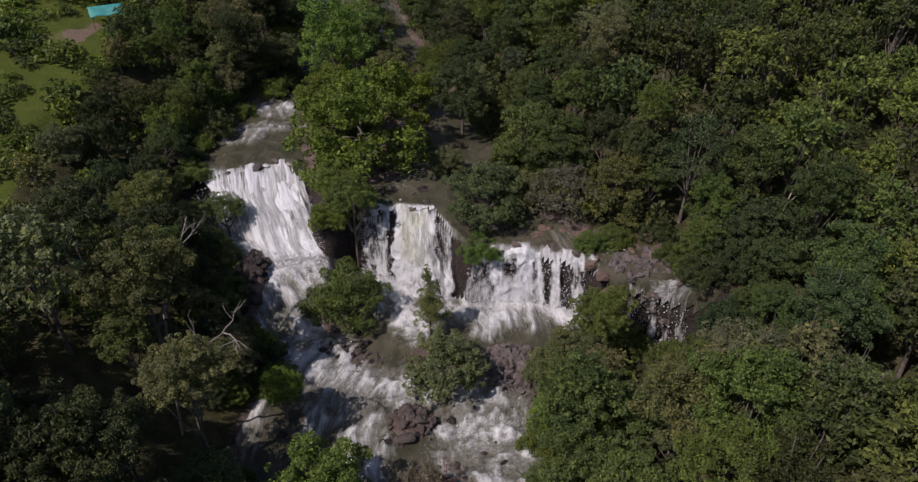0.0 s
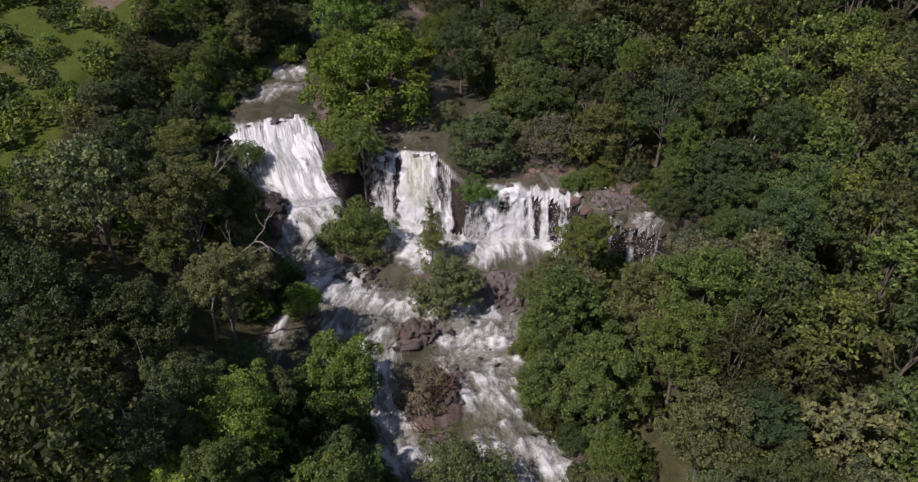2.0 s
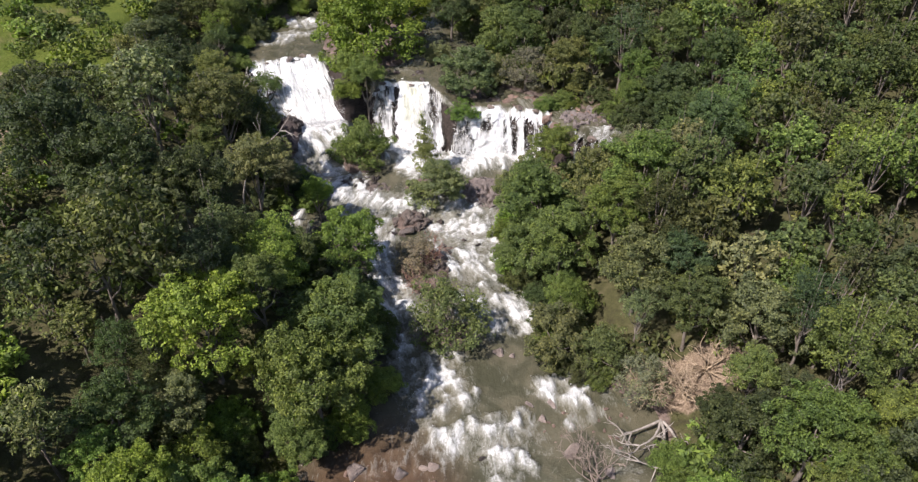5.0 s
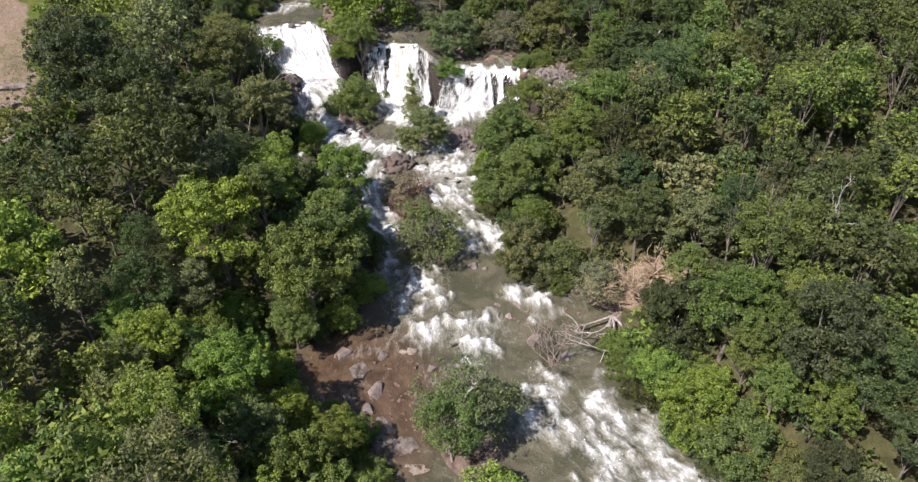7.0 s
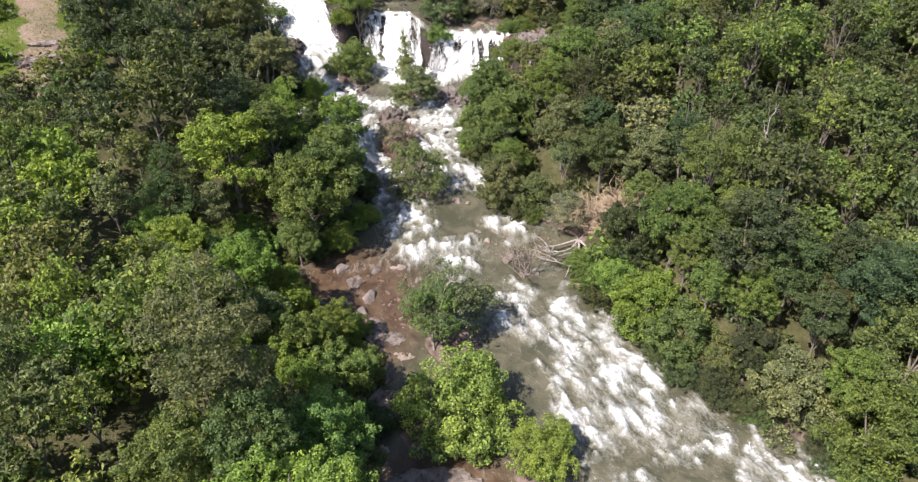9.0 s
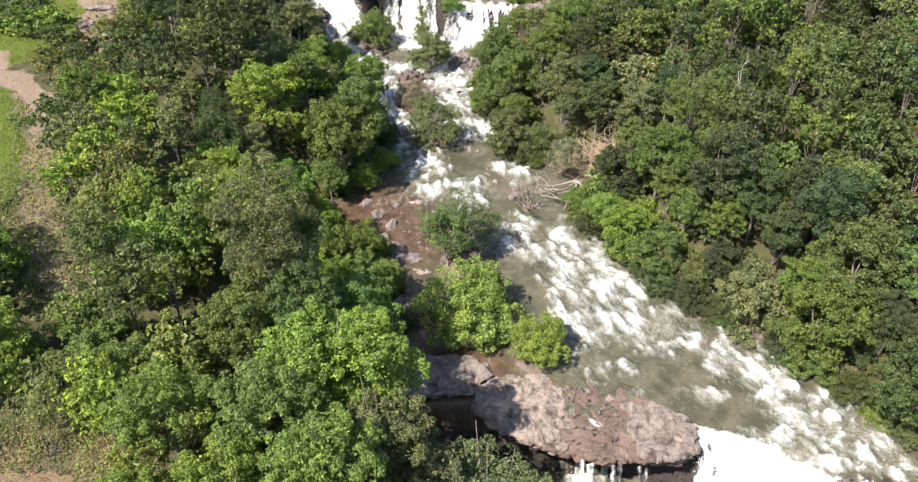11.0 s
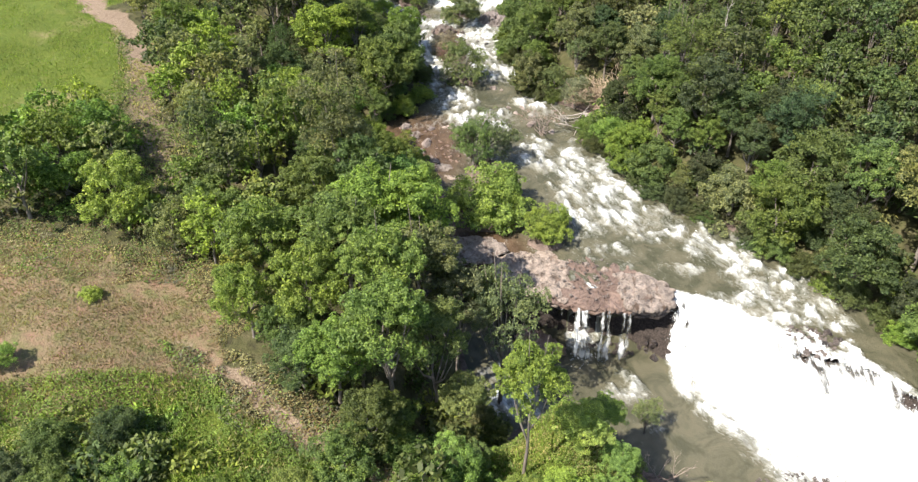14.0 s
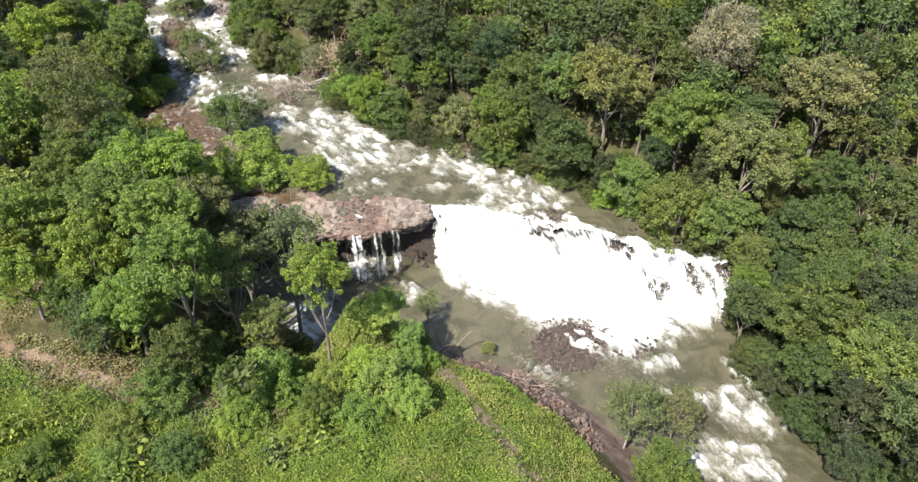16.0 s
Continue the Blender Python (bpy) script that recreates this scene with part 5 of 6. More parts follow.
for cx, cy, rx, ry, n, lo, hi, kind in [(30.4, -67.2, 1.2, 0.8, 4, 0.5, 0.9, "red"), (17.0, -9.6, 2.6, 3.2, 15, 0.35, 0.8, "red"), (10.0, -7.4, 2.8, 1.4, 12, 0.45, 0.9, "red"), (5.2, -6.4, 2.6, 1.2, 8, 0.4, 0.8, "wet"), (0.6, -29.2, 1.4, 2.0, 10, 0.35, 0.75, "grey"),
                                        (-4.0, -0.6, 2.6, 1.0, 7, 0.4, 0.8, "wet"), (33.9, -86.0, 2.2, 1.2, 12, 0.25, 0.55, "wet"), (40.6, -91.4, 1.8, 0.7, 6, 0.25, 0.5, "wet"), (26.5, -108.0, 2.2, 3.4, 10, 0.3, 0.55, "grey")]:
    for _ in range(n):
        a, q = SCATTER.uniform(0, 6.28), math.sqrt(SCATTER.random())
        boulder(cx + math.cos(a) * q * rx, cy + math.sin(a) * q * ry, SCATTER.uniform(lo, hi), kind)


def rubble(label, patches, mat, seed):
    """Loose stones too many to count."""
    rng = np.random.default_rng(seed)
    shapes = [boulder_shape(seed + k, 2) for k in range(5)]
    verts, faces, count = [], [], 0
    for cx, cy, rx, ry, n, lo, hi in patches:
        a, q = rng.uniform(0, 6.28, n), np.sqrt(rng.random(n))
        x, y = cx + np.cos(a) * q * rx, cy + np.sin(a) * q * ry
        z = np.maximum(ground_height(x, y), water_level(x, y) - 0.1)
        for k in range(n):
            v, f = shapes[rng.integers(5)]
            m = np.array(Euler(rng.uniform(-3, 3, 3)).to_matrix())
            r = rng.uniform(lo, hi)
            verts.append((v * r) @ m.T + (x[k], y[k], z[k] + 0.15 * r))
            faces += [[i + count for i in t] for t in f]
            count += len(v)
    tagged(new("rubble", mesh_of("rubble", np.concatenate(verts), faces, mat)), label, "stones", kind="stuff")


# Paler rock stands in for sunlight that the tree beside the heap blocks.
rubble("heap of loose grey-brown stones beside the rapids", [(5.4, -17.6, 2.6, 2.6, 210, 0.2, 0.6), (16.8, -11.5, 2.6, 2.0, 80, 0.2, 0.6)], ROCK_PALE, 29)
rubble("heap of loose grey-brown stones at the water's edge", [(-2.6, -23.2, 2.4, 1.8, 60, 0.15, 0.5), (-7.0, -16.8, 2.0, 1.2, 30, 0.15, 0.45), (1.0, -38.6, 2.4, 1.6, 40, 0.12, 0.35), (7.2, -20.5, 0.8, 2.2, 30, 0.15, 0.4), (0.8, -28.6, 1.3, 2.2, 50, 0.12, 0.4)], ROCK, 31)
rubble("bank of small grey-brown stones below the big waterfall", [(29.8, -100.6, 5.4, 3.8, 520, 0.08, 0.28), (33.8, -103.6, 3.0, 2.4, 180, 0.08, 0.28), (33.4, -86.2, 2.6, 1.8, 120, 0.12, 0.40)], ROCK, 37)
rubble("dark wet stones breaking the surface below the falls", [(17.5, -83.6, 3.6, 0.9, 50, 0.15, 0.45), (9.0, -83.0, 3.0, 0.8, 25, 0.2, 0.5), (36.0, -103.0, 2.6, 1.2, 60, 0.12, 0.35), (-17.8, -9.0, 2.0, 3.2, 90, 0.2, 0.7), (-8.4, -15.2, 2.0, 1.0, 40, 0.2, 0.5)], ROCK_DARK, 33)
rubble("brown stones and gravel on bare earth and mud", [(-40.6, -28.5, 3.2, 5.0, 90, 0.10, 0.45), (24.0, -106.0, 2.4, 4.0, 120, 0.08, 0.3), (20.5, -101.0, 2.5, 1.5, 60, 0.08, 0.28), (-3.5, -55.5, 4.5, 4.5, 60, 0.12, 0.35), (12.0, -48.5, 4.0, 2.5, 30, 0.12, 0.3), (25.4, -111.0, 1.8, 3.6, 120, 0.08, 0.3), (19.5, -98.2, 2.4, 1.2, 60, 0.08, 0.25), (-1.5, -60.5, 3.0, 5.5, 90, 0.10, 0.4)], ROCK_RED, 35)


RINGS = [(0.0, 0), (0.1, 0), (0.2, 0), (0.3, 0), (0.4, 0), (0.5, 0), (0.6, 0), (0.7, 0), (0.8, 0), (0.88, 0), (0.94, 0), (0.975, 0.03), (1.0, 0.16), (1.01, 0.36), (0.995, 0.6), (0.98, 0.85)]


def rock_sheet(outline, top, thick, mat, under, rough, seed):
    """One bed of rock: a rolling top and a broken rim."""
    line = np.array(outline, float)
    mid = line.mean(0)
    pts = []
    for (ax, ay), (bx, by) in zip(line, np.roll(line, -1, 0)):
        n = max(2, int(math.hypot(bx - ax, by - ay) / 0.16))
        pts += [(ax + (bx - ax) * k / n, ay + (by - ay) * k / n) for k in range(n)]
    rim = np.array(pts)
    rim = rim + np.stack([0.30 * fbm(rim[:, 0], rim[:, 1], 0.9, seed + k) + 0.12 * np.round(2 * fbm(rim[:, 0], rim[:, 1], 0.5, seed + k + 8)) for k in (1, 2)], 1)
    n, verts, faces = len(rim), [], []
    rings = RINGS + [(under, 1.0), (under * 0.8, 1.0)]
    for q, down in rings:
        p = mid + (rim - mid) * q
        z = top + rough * (0.55 * fbm(p[:, 0], p[:, 1], 2.6, seed) + 0.9 * np.round(2.5 * fbm(p[:, 0], p[:, 1], 1.3, seed + 4)) / 3 + 0.45 * fbm(p[:, 0], p[:, 1], 0.5, seed + 3)) * (1 if down < 0.2 else 0.5) - down * thick - (0.06 if q > 0.97 else 0)
        p = p + (0.10 * np.stack([fbm(rim[:, 0] + down * 5, rim[:, 1], 0.6, seed + 5), fbm(rim[:, 0], rim[:, 1] + down * 5, 0.6, seed + 6)], 1) if down > 0 else 0)
        verts.append(np.column_stack([p, z]))
    for r in range(len(rings) - 1):
        faces += [(r * n + k, r * n + (k + 1) % n, (r + 1) * n + (k + 1) % n, (r + 1) * n + k) for k in range(n)]
    return mesh_of("rock_bed", np.concatenate(verts), faces, mat)


def slab(name, outline, top, thick, mat, label, under=0.75, rough=0.26, seed=0, beds=3):
    """A flat rock; a thick one lies in several beds, the lower ones set back."""
    if beds == 1:
        return tagged(new(name, rock_sheet(outline, top, thick, mat, under, rough, seed)), label, "rock")
    line = np.array(outline, float)
    mid = line.mean(0)
    root = new(name)
    root.location = (*mid, top - thick)
    tagged(root, label, "rock")
    for k in range(beds):
        q = 1 - (1 - under) * 0.45 * k / (beds - 1)
        ring = mid + (line - mid) * q + 0.12 * np.stack([fbm(line[:, 0], line[:, 1], 1.5, seed + 30 + k), fbm(line[:, 0], line[:, 1], 1.5, seed + 40 + k)], 1)
        # The lowest bed is dark rock: shade of the undercut put into its colour.
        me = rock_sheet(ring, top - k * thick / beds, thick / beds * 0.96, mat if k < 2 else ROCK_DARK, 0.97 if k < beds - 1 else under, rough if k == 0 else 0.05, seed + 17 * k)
        part("rock_bed", me, root).matrix_parent_inverse = Matrix.Translation((-mid[0], -mid[1], thick - top))
    return root


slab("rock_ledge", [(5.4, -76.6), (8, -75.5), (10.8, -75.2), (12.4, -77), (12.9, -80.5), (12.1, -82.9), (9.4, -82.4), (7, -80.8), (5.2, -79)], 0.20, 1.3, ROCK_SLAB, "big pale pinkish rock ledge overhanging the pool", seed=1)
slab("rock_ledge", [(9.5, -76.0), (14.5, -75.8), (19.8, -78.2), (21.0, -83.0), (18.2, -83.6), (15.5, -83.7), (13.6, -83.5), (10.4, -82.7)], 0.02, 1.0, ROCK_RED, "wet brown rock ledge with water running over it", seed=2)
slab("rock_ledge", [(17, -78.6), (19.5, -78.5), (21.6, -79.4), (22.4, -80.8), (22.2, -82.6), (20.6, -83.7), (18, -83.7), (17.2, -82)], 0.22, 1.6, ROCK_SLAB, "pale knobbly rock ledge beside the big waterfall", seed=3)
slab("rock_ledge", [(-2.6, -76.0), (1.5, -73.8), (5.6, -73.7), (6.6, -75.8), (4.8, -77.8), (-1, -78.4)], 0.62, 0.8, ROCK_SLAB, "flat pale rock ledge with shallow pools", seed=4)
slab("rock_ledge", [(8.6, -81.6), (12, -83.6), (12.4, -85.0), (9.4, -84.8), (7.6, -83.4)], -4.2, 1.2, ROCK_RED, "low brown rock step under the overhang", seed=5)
for cx, cy, r, sd in [(-2.3, -59.9, 1.6, 11), (-0.5, -61.2, 1.2, 12), (-2.9, -62.8, 1.3, 13), (-1.4, -64.8, 1.3, 14), (0.6, -62.9, 0.8, 15), (-4.6, -53.8, 1.1, 16), (-1.2, -67.4, 1.1, 17), (-1.0, -72.6, 1.3, 18)]:
    rr = random.Random(sd)
    ring = [(cx + math.cos(k * 0.785) * r * rr.uniform(0.6, 1.15), cy + math.sin(k * 0.785) * r * rr.uniform(0.6, 1.15)) for k in range(8)]
    slab("flat_rock", ring, float(middle_level(cy)) + 0.13, 0.5, ROCK_SLAB, "flat pinkish rock just above the brown shallows", 0.95, 0.10, sd, 1)

# Eroded earth steps, added as low slabs in the pale rock material.
for cx, cy, rx, ry, sd in [(-42.6, -24.2, 2.0, 0.7, 21), (-41.0, -27.0, 1.8, 0.6, 22), (-40.2, -29.4, 2.0, 0.7, 23), (-38.9, -31.6, 1.6, 0.6, 24), (-42.9, -28.6, 1.3, 0.6, 25), (-38.0, -34.2, 1.4, 0.6, 26)]:
    rr = random.Random(sd)
    ring = [(cx + math.cos(k * 0.628) * rx * rr.uniform(0.75, 1.15), cy + math.sin(k * 0.628) * ry * rr.uniform(0.75, 1.15) + 0.25 * math.cos(k * 0.628) * rx) for k in range(10)]
    slab("flat_rock", ring, float(ground_height([cx], [cy])[0]) + 0.38, 0.7, ROCK_SLAB, "worn tan earth step on the bare slope", 0.9, 0.12, sd, 1)


def loose_stones():
    """Rubble lying on the wet part of the ledge."""
    rng = np.random.default_rng(77)
    shapes = [boulder_shape(90 + k, 2) for k in range(5)]
    verts, faces, count = [], [], 0
    for _ in range(170):
        x, y, r = rng.uniform(10.5, 20.5), rng.uniform(-83.0, -76.4), rng.uniform(0.06, 0.24)
        if x > 17.0 and y > -78.6 - 0 * x:
            continue
        v, f = shapes[rng.integers(5)]
        m = np.array(Euler(rng.uniform(-3, 3, 3)).to_matrix())
        verts.append((v * r) @ m.T * (1, 1, 0.7) + (x, y, 0.16 + 0.2 * r))
        faces += [[i + count for i in t] for t in f]
        count += len(v)
    tagged(new("rubble", mesh_of("rubble", np.concatenate(verts), faces, ROCK_SLAB)), "loose pale stones lying on the wet rock ledge", "stones", kind="stuff")


loose_stones()
LIP = random.Random(19)
for lo, hi, n in [(-24.5, -14, 4), (-8.2, 0.8, 4), (2.2, 12.4, 5), (14.8, 20, 5)]:
    for _ in range(n):
        x = LIP.uniform(lo, hi)
        boulder(x, float(np.interp(x, *UP_LIP.T)) + LIP.uniform(-0.9, 0.3), LIP.uniform(0.4, 0.8), "grey", 0.9, 0.4)
for x, y, r in [(12.7, -10.9, 1.0), (13.5, -11.9, 1.0), (14.3, -12.9, 1.0), (14.9, -13.8, 0.8), (13.0, -12.2, 0.8), (13.9, -13.4, 0.8)]:
    boulder(x, y, r, "red", 1.0, 0.3)


# ---- spray and flying foam ----
def spray():
    """Torn white water: loose flakes about the falls and over the rapids."""
    rng = np.random.default_rng(71)
    pts = []
    for lip, foot, spans in ((UP_LIP, UP_FOOT, [(-24.5, -11, 3200), (-8, 0.6, 2000), (2, 12.2, 2200), (15.3, 20, 500)]), (LOW_LIP, LOW_FOOT, [(22, 48.2, 12000)]), (LEDGE_LIP, LEDGE_FOOT, [(12.6, 16, 60)])):
        for x0, x1, n in spans:
            x = rng.uniform(x0, x1, n)
            a, b = np.interp(x, *lip.T), np.interp(x, *foot.T)
            v = rng.beta(2.2, 1.2, n)
            top = np.full(n, -0.35) if lip is LEDGE_LIP else water_level(x, a + 0.7)
            low = water_level(x, b - 0.7)
            y = a + 0.2 - (a - b + 0.6) * v ** 0.8 - rng.uniform(0.1, 0.9, n) * (0.3 + v)
            pts.append(np.column_stack([x, y, top + (low - top) * v ** 1.3 + rng.normal(size=n) * 0.15 + 0.1]))
            m = n
            y = b - rng.exponential(0.55, m)
            pts.append(np.column_stack([x, y, water_level(x, y) + 0.1 + rng.exponential(0.14, m)]))
    n = 160000
    x, y = rng.uniform(-21, 44, n), rng.uniform(-120, -8, n)
    f = broken_at(x, y)[0]
    ok = (rng.random(n) < step(0.55, 1.1, f) * 0.6 + 0.02 * (f > 0.4)) & (inside_and_distance(x, y, RIVER) < -0.4) & (fbm(x, y, 1.6, 81, 3) > -0.1)
    x, y = x[ok], y[ok]
    pts.append(np.column_stack([x, y, water_level(x, y) + 0.16 + np.abs(rng.normal(size=len(x))) * 0.14]))
    at = np.concatenate(pts)
    m = len(at)
    a, b = rng.normal(size=(m, 3)), rng.normal(size=(m, 3))
    a, b = (q / np.linalg.norm(q, axis=1)[:, None] * rng.uniform(0.02, 0.085, (m, 1)) for q in (a, b))
    v = np.stack([at - a, at + b, at + a, at - b], 1).reshape(-1, 3)
    mat, t, p = material("white_spray")
    geo = t.nodes.new("ShaderNodeNewGeometry")
    t.links.new(ramp(t, geo.outputs["Random Per Island"], (0.0, (0.45, 0.45, 0.42)), (1.0, (0.72, 0.72, 0.7))), p.inputs["Base Color"])
    p.inputs["Roughness"].default_value = 0.7
    tagged(new("spray", mesh_of("spray", v, np.arange(4 * m).reshape(-1, 4), mat)), "white spray and foam flying off the falls and rapids", "spray", kind="stuff")


spray()

# ---- dead wood ----
def limb(rng, start, way, long, girth, depth, spread=1.0):
    """A crooked branch and, in lists of their own, the branches that leave it with all their twigs."""
    p, d, pts = Vector(start), Vector(way).normalized(), [Vector(start)]
    for _ in range(4):
        d = (d + Vector((rng.uniform(-.3, .3), rng.uniform(-.3, .3), rng.uniform(-.25, .25)))).normalized()
        p = p + d * long / 4
        pts.append(p.copy())
    own, offshoots = tube(pts, [girth * g for g in (1, 0.85, 0.68, 0.5, 0.25)], 5), []
    for k in range(rng.randrange(3, 6) if depth else 0):
        at = pts[rng.randrange(2, 5)]
        side = (d + spread * Vector((rng.uniform(-1, 1), rng.uniform(-1, 1), rng.uniform(-.6, .9)))).normalized()
        sub, more = limb(rng, at, side, long * rng.uniform(0.35, 0.6) * spread, girth * 0.5, depth - 1)
        offshoots.append([sub] + [q for m in more for q in m])
    return own, offshoots


def dead_tree(name, x, y, z, way, long, girth, depth, label, seed, mat=DEADWOOD, stems=1, spread=1.0):
    rng = random.Random(seed)
    root = new(name)
    root.location = (x, y, z)
    tagged(root, label, "dead wood")
    for k in range(stems):
        w = Vector(way) + Vector((rng.uniform(-1, 1), rng.uniform(-1, 1), rng.uniform(-.4, .6))) * (0.8 if stems > 1 else 0)
        own, offshoots = limb(rng, (rng.uniform(-.4, .4) * (stems > 1), rng.uniform(-.4, .4) * (stems > 1), 0), w, long, girth, depth, spread)
        stem = part("stem", mesh_of("stem", *own, mat, True), root)
        for pieces in offshoots:
            v, f = join(pieces)
            part("branch", mesh_of("branch", v, f, mat, True), stem)


dead_tree("fallen_tree", 18.0, -53.0, 2.0, (-1, 0.05, 0.02), 4.6, 0.10, 2, "pale bare fallen tree lying across the river's edge", 41)
dead_tree("fallen_tree", 11.6, -53.2, 1.2, (-0.4, 0.3, 0.8), 2.6, 0.06, 3, "tangle of bare brown-grey twigs caught in the river", 42, BROWN_GREY, stems=9)
dead_tree("driftwood", 17.2, -48.6, 2.0, (-0.4, -0.7, 0.2), 3.6, 0.14, 2, "bleached driftwood roots on the bank", 43, stems=4)
dead_tree("driftwood", 21.8, -102.2, -4.5, (0.8, -0.55, 0.05), 4.2, 0.07, 2, "grey-brown driftwood washed onto the mud", 44, BROWN_GREY, stems=5)
dead_tree("driftwood", 18.0, -98.4, -4.6, (0.9, -0.3, 0.05), 3.2, 0.06, 2, "grey-brown driftwood washed onto the mud", 45, BROWN_GREY, stems=4)
BROWN = bark_material("brown_twigs", (0.10, 0.05, 0.035), (0.24, 0.13, 0.09))
STRAW = bark_material("straw", (0.22, 0.16, 0.09), (0.42, 0.33, 0.22))
dead_tree("root_tangle", -0.9, -29.4, 2.8, (0.1, -0.3, 0.9), 2.0, 0.06, 2, "tangle of reddish-brown roots and twigs", 46, BROWN, 9)
dead_tree("root_tangle", -1.8, -33.2, 2.4, (0.1, -0.5, 0.7), 2.0, 0.05, 2, "tangle of reddish-brown roots and twigs", 47, BROWN, 8)
dead_tree("dry_brush", 19.4, -46.6, 3.0, (-0.2, -0.5, 0.7), 2.6, 0.07, 2, "heap of dry tan brushwood on the bank", 48, STRAW, 12)
dead_tree("dry_brush", 21.6, -44.8, 3.6, (-0.2, -0.5, 0.7), 2.6, 0.07, 2, "heap of dry tan brushwood on the bank", 49, STRAW, 12)
dead_tree("dry_brush", 17.0, -45.8, 2.4, (-0.2, -0.5, 0.7), 2.4, 0.07, 2, "heap of dry tan brushwood on the bank", 50, STRAW, 10)
for x, y, top, sd in [(28.6, -9.5, 17.5, 51), (-21.3, -18.8, 18.0, 52), (-19.0, -25.2, 17.0, 53), (31.5, -51.5, 15.5, 54), (21.6, -54.0, 11.0, 55), (3.0, -62.6, 7.5, 57), (29.0, -113.0, 0.5, 58)]:
    g = float(ground_height([x], [y])[0])
    dead_tree("bare_tree", x, y, g, (0.05, 0.02, 1), top - g, 0.11, 2, "bare pale dead tree among the green crowns", sd, spread=0.45)


# ---- meadow, grass and herbs ----
def carpet(label, name, area, box, n, size, tints, lift, seed, upright=0.0):
    """Low leaves over the ground, in mounds; upright ones make grass."""
    rng = np.random.default_rng(seed)
    x0, y0, x1, y1 = box
    x, y = rng.uniform(x0, x1, n), rng.uniform(y0, y1, n)
    ok = inside_and_distance(x, y, area) < 0.4 * fbm(x, y, 1.5, seed, 2)
    ok &= (line_distance(x, y, DIRT[1]) > 0.35 + 0.9 * fbm(x, y, 1.0, seed + 3, 3) + 0.25 * rng.normal(size=n)) & (inside_and_distance(x, y, RIVER) > np.where((x > 15) & (y < -97), 2.4, 0.3))
    ok &= fbm(x, y, 4.0, seed + 8, 3) + rng.normal(size=n) * 0.3 > (-0.7 if upright < 0.5 else -0.3)
    ok &= (line_distance(x, y, DIRT[3]) > 0.45 + 0.7 * fbm(x, y, 1.0, seed + 2, 2)) & (line_distance(x, y, DIRT[0]) > np.where(y < -56, -9, 0.9) + 0.8 * fbm(x, y, 1.5, seed + 2, 2))
    x, y = x[ok], y[ok]
    m = len(x)
    hump = lift * np.clip(0.35 + 0.8 * fbm(x, y, 3.2, seed + 5, 3) + 0.35 * fbm(x, y, 1.0, seed + 6, 2), 0.03, 2)
    at = np.column_stack([x, y, ground_height(x, y) + hump * rng.uniform(0.55, 1.0, m)])
    e = rng.normal(size=(m, 3)) * 0.45 + (0, 0, 1)
    e /= np.linalg.norm(e, axis=1)[:, None]
    flat = np.cross(e, rng.normal(size=(m, 3)))
    flat /= np.linalg.norm(flat, axis=1)[:, None]
    ahead = flat * (1 - upright) + e * upright
    side = np.cross(e + 0.3 * rng.normal(size=(m, 3)), ahead)
    side /= np.linalg.norm(side, axis=1)[:, None]
    ln = size * rng.uniform(0.5, 1.4, (m, 1))
    wd = ln * (0.42 - 0.34 * upright)
    v = np.stack([at - ahead * ln * (0.6 if upright < 0.5 else 0.0), at + side * wd + ahead * ln * 0.3 * upright, at + ahead * ln, at - side * wd + ahead * ln * 0.3 * upright], 1).reshape(-1, 3)
    me = mesh_of(name, v, np.arange(4 * m).reshape(-1, 4), HERB)
    pick = np.array([TINTS[k] for k in tints])[(np.clip(fbm(x, y, 4.5, seed + 9, 4) * 0.55 + 0.5 + rng.normal(size=m) * 0.16, 0, 0.999) * len(tints)).astype(int)]
    a = me.attributes.new("tint", "FLOAT_COLOR", "POINT")
    a.data.foreach_set("color", np.repeat(np.column_stack([pick * rng.uniform(0.85, 1.2, (m, 1)), np.ones(m)]), 4, 0).astype(np.float32).ravel())
    tagged(new(name, me), label, "plants", kind="stuff")


VERGE = np.array([(-20, -95), (-12, -95.5), (-5, -99), (3, -101), (6, -105), (2, -109), (-4, -107), (-10, -103), (-16, -99.5)], float)
carpet("bright green creepers and tall herbs covering the slope", "herbs", MEADOW, (-44, -134, 26, -95), 360000, 0.088, ["green", "fresh", "lime", "lime", "fresh", "pale", "straw"], 1.0, 61)
carpet("yellow-green tall grass with dry stalks on the slope", "tall_grass", MEADOW, (-44, -134, 26, -95), 210000, 0.34, ["green", "fresh", "lime", "straw", "lime", "straw", "pale"], 0.45, 63, 0.85)
carpet("mixed grass and herbs beside the footpath", "grass_verge", VERGE, (-20, -110, 6, -95), 52000, 0.13, ["lime", "olive", "fresh", "dry", "brown", "straw"], 0.35, 64)
MARGIN = np.array([(-50, -91), (-30, -90.5), (-20, -89.5), (-14.5, -94), (-12.5, -90), (-19, -83.5), (-30, -83.5), (-50, -84.5)], float)
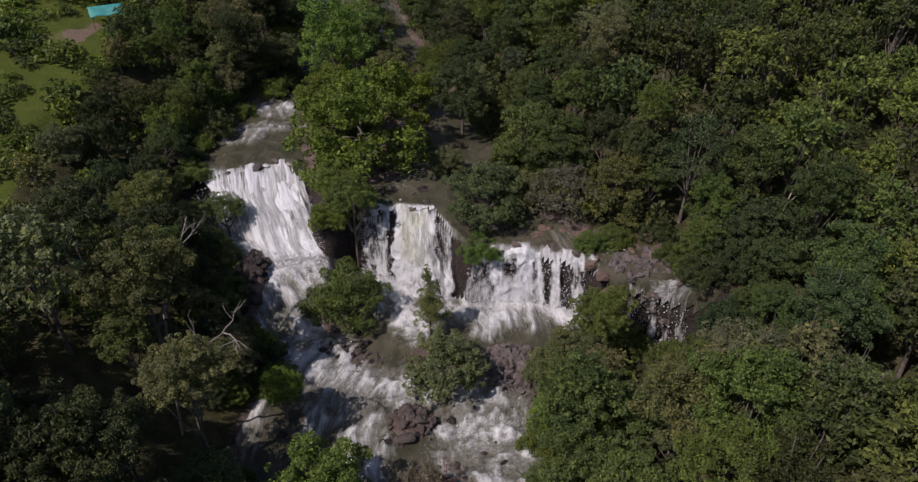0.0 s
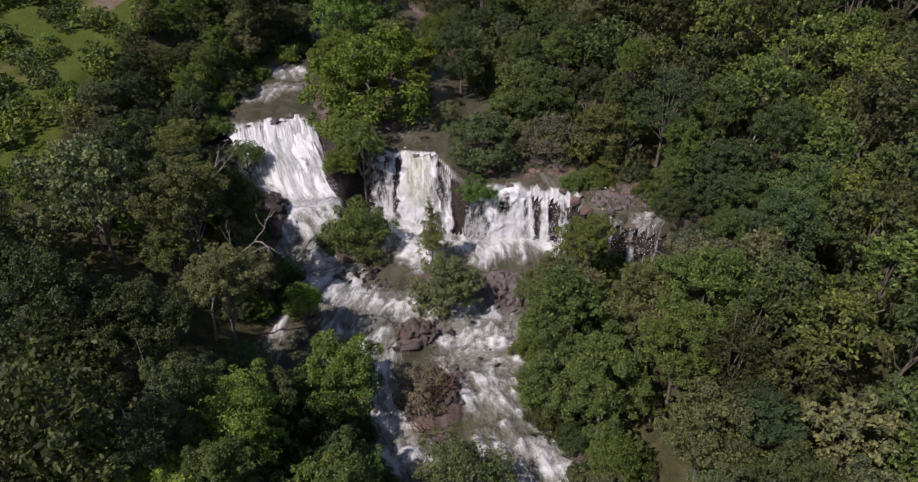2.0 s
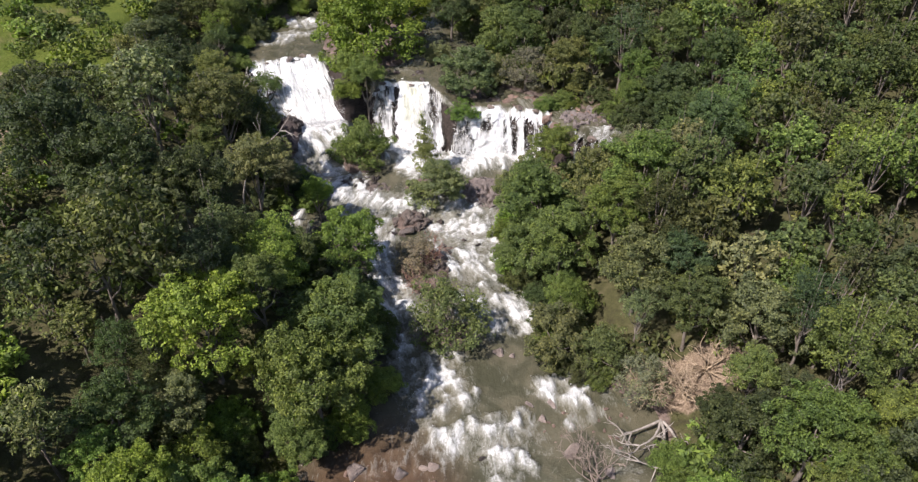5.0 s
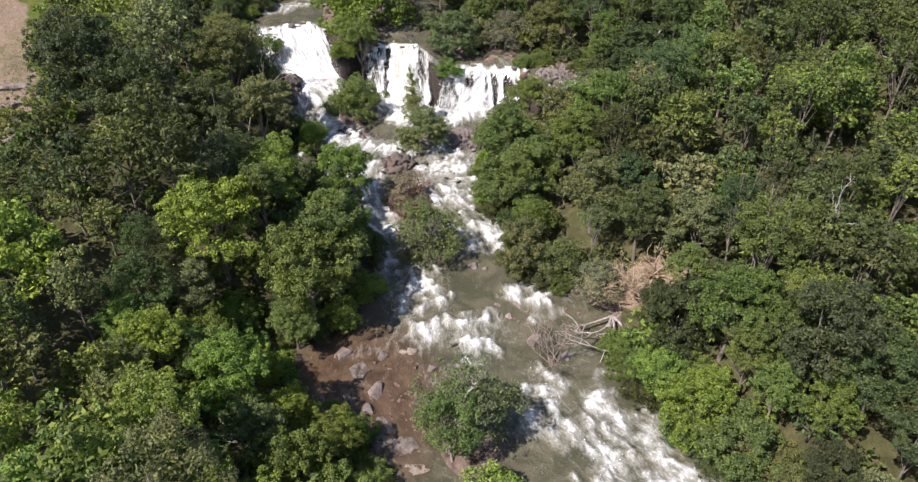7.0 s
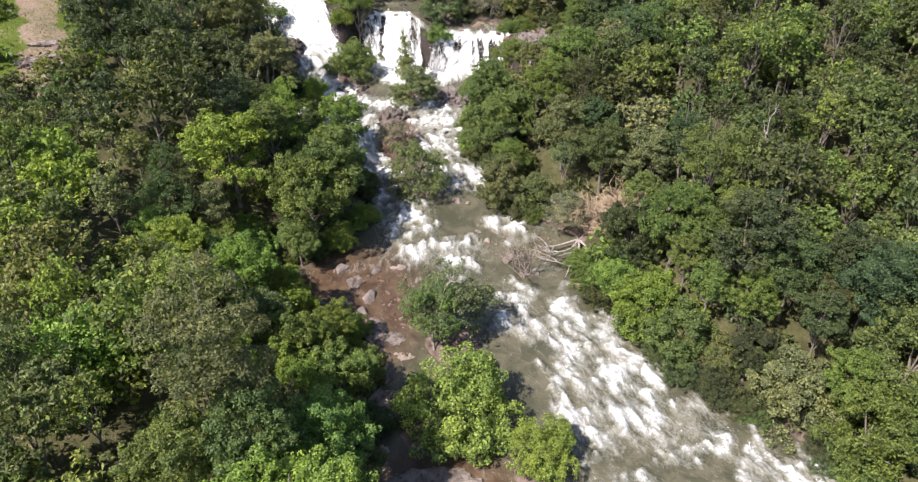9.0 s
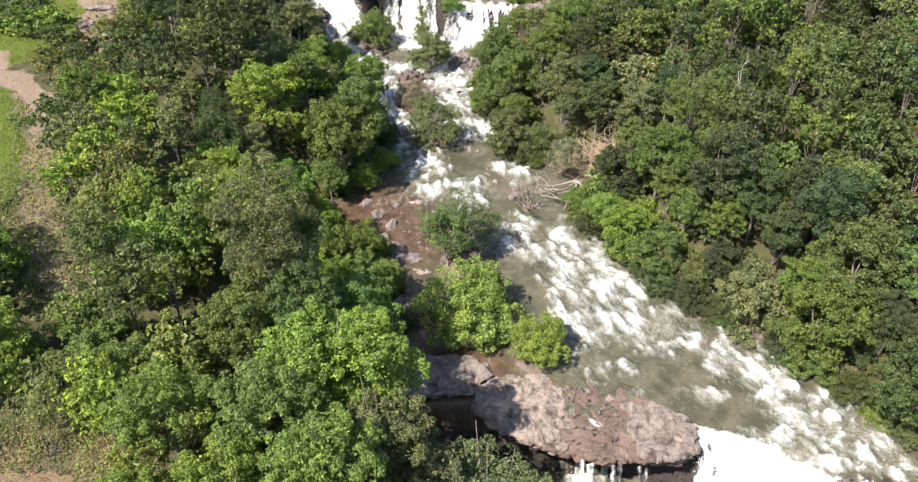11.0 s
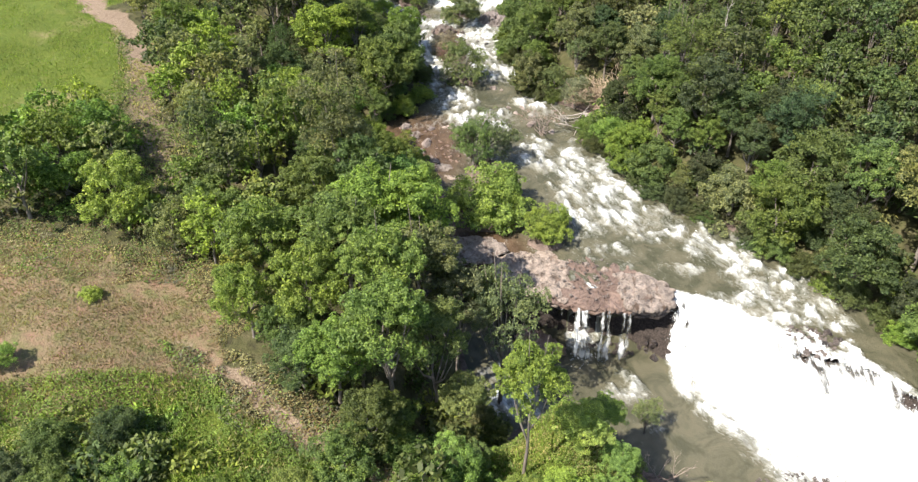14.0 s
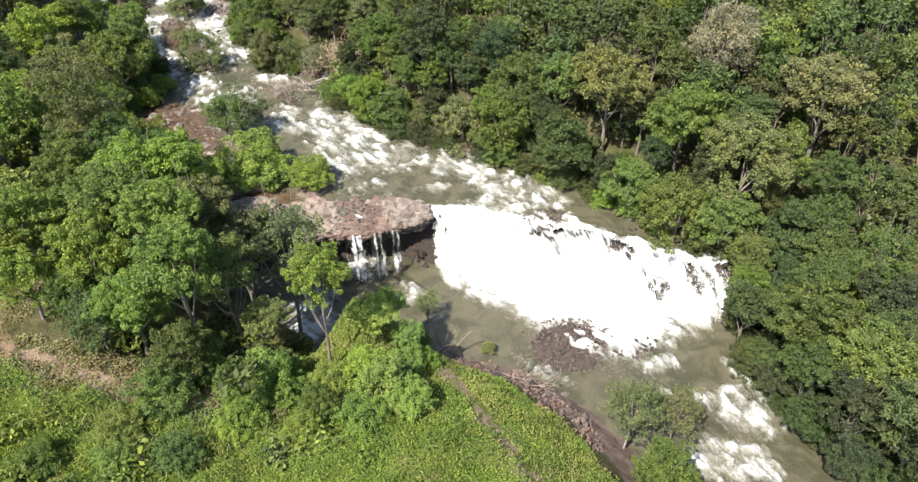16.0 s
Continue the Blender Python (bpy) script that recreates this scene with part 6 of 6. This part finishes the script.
carpet("low green weeds and dry litter at the edge of the wood", "weeds", MARGIN, (-50, -94, -12, -83), 52000, 0.12, ["dry", "brown", "lime", "straw", "brown", "straw"], 0.25, 66)
SCRUB = np.array([(-43, -48), (-38, -47), (-31, -56), (-28, -64), (-22, -73), (-20, -78), (-26, -79), (-33, -71), (-37, -63), (-38, -56)], float)
carpet("dry scrub and straw-coloured weeds beside the dirt track", "scrub", SCRUB, (-43, -79, -20, -47), 46000, 0.2, ["dry", "straw", "olive", "lime", "dry", "straw"], 0.5, 67, 0.4)
carpet("short green grass on the open field", "field_grass", FIELD, (-62, -84, -33, -8), 90000, 0.20, ["green", "yellow", "lime", "green"], 0.06, 65, 0.7)
carpet("dry brown and green grass on the open ground", "dry_grass", DRY, (-50, -106, -14, -86), 100000, 0.19, ["brown", "straw", "brown", "dry", "straw", "olive"], 0.08, 62, 0.8)


# ---- shelter in the clearing ----
def shelter(x, y):
    g = float(ground_height([x], [y])[0])
    m, t, p = material("teal_tarpaulin")
    tc = t.nodes.new("ShaderNodeTexCoord")
    t.links.new(ramp(t, noise_tex(t, tc.outputs["Object"], 2.0, 4), (0.3, (0.03, 0.22, 0.19)), (0.7, (0.06, 0.34, 0.29))), p.inputs["Base Color"])
    root = new("shelter")
    root.matrix_world = pose(x, y, g, 0, 0, 25)
    tagged(root, "small open shelter with a teal tarpaulin roof", "shelter")
    u, v = np.meshgrid(np.linspace(-1.8, 1.8, 13), np.linspace(-1.4, 1.4, 13))
    z = 2.4 - 0.55 * np.abs(v) - 0.06 * np.cos(u * 3.4) * np.abs(v)
    roof = mesh_of("roof", np.stack([u, v, z], -1).reshape(-1, 3), grid_faces(13, 13), m)
    ob = part("roof", roof, root)
    ob.modifiers.new("thick", "SOLIDIFY").thickness = 0.02
    post = mesh_of("post", *tube([(0, 0, -0.2), (0, 0, 1.0), (0, 0, 1.68)], [0.05, 0.045, 0.04]), BARK, True)
    for px in (-1.6, 1.6):
        for py in (-1.25, 1.25):
            part("post", post, root).location = (px, py, 0)


shelter(-38.9, 24.0)
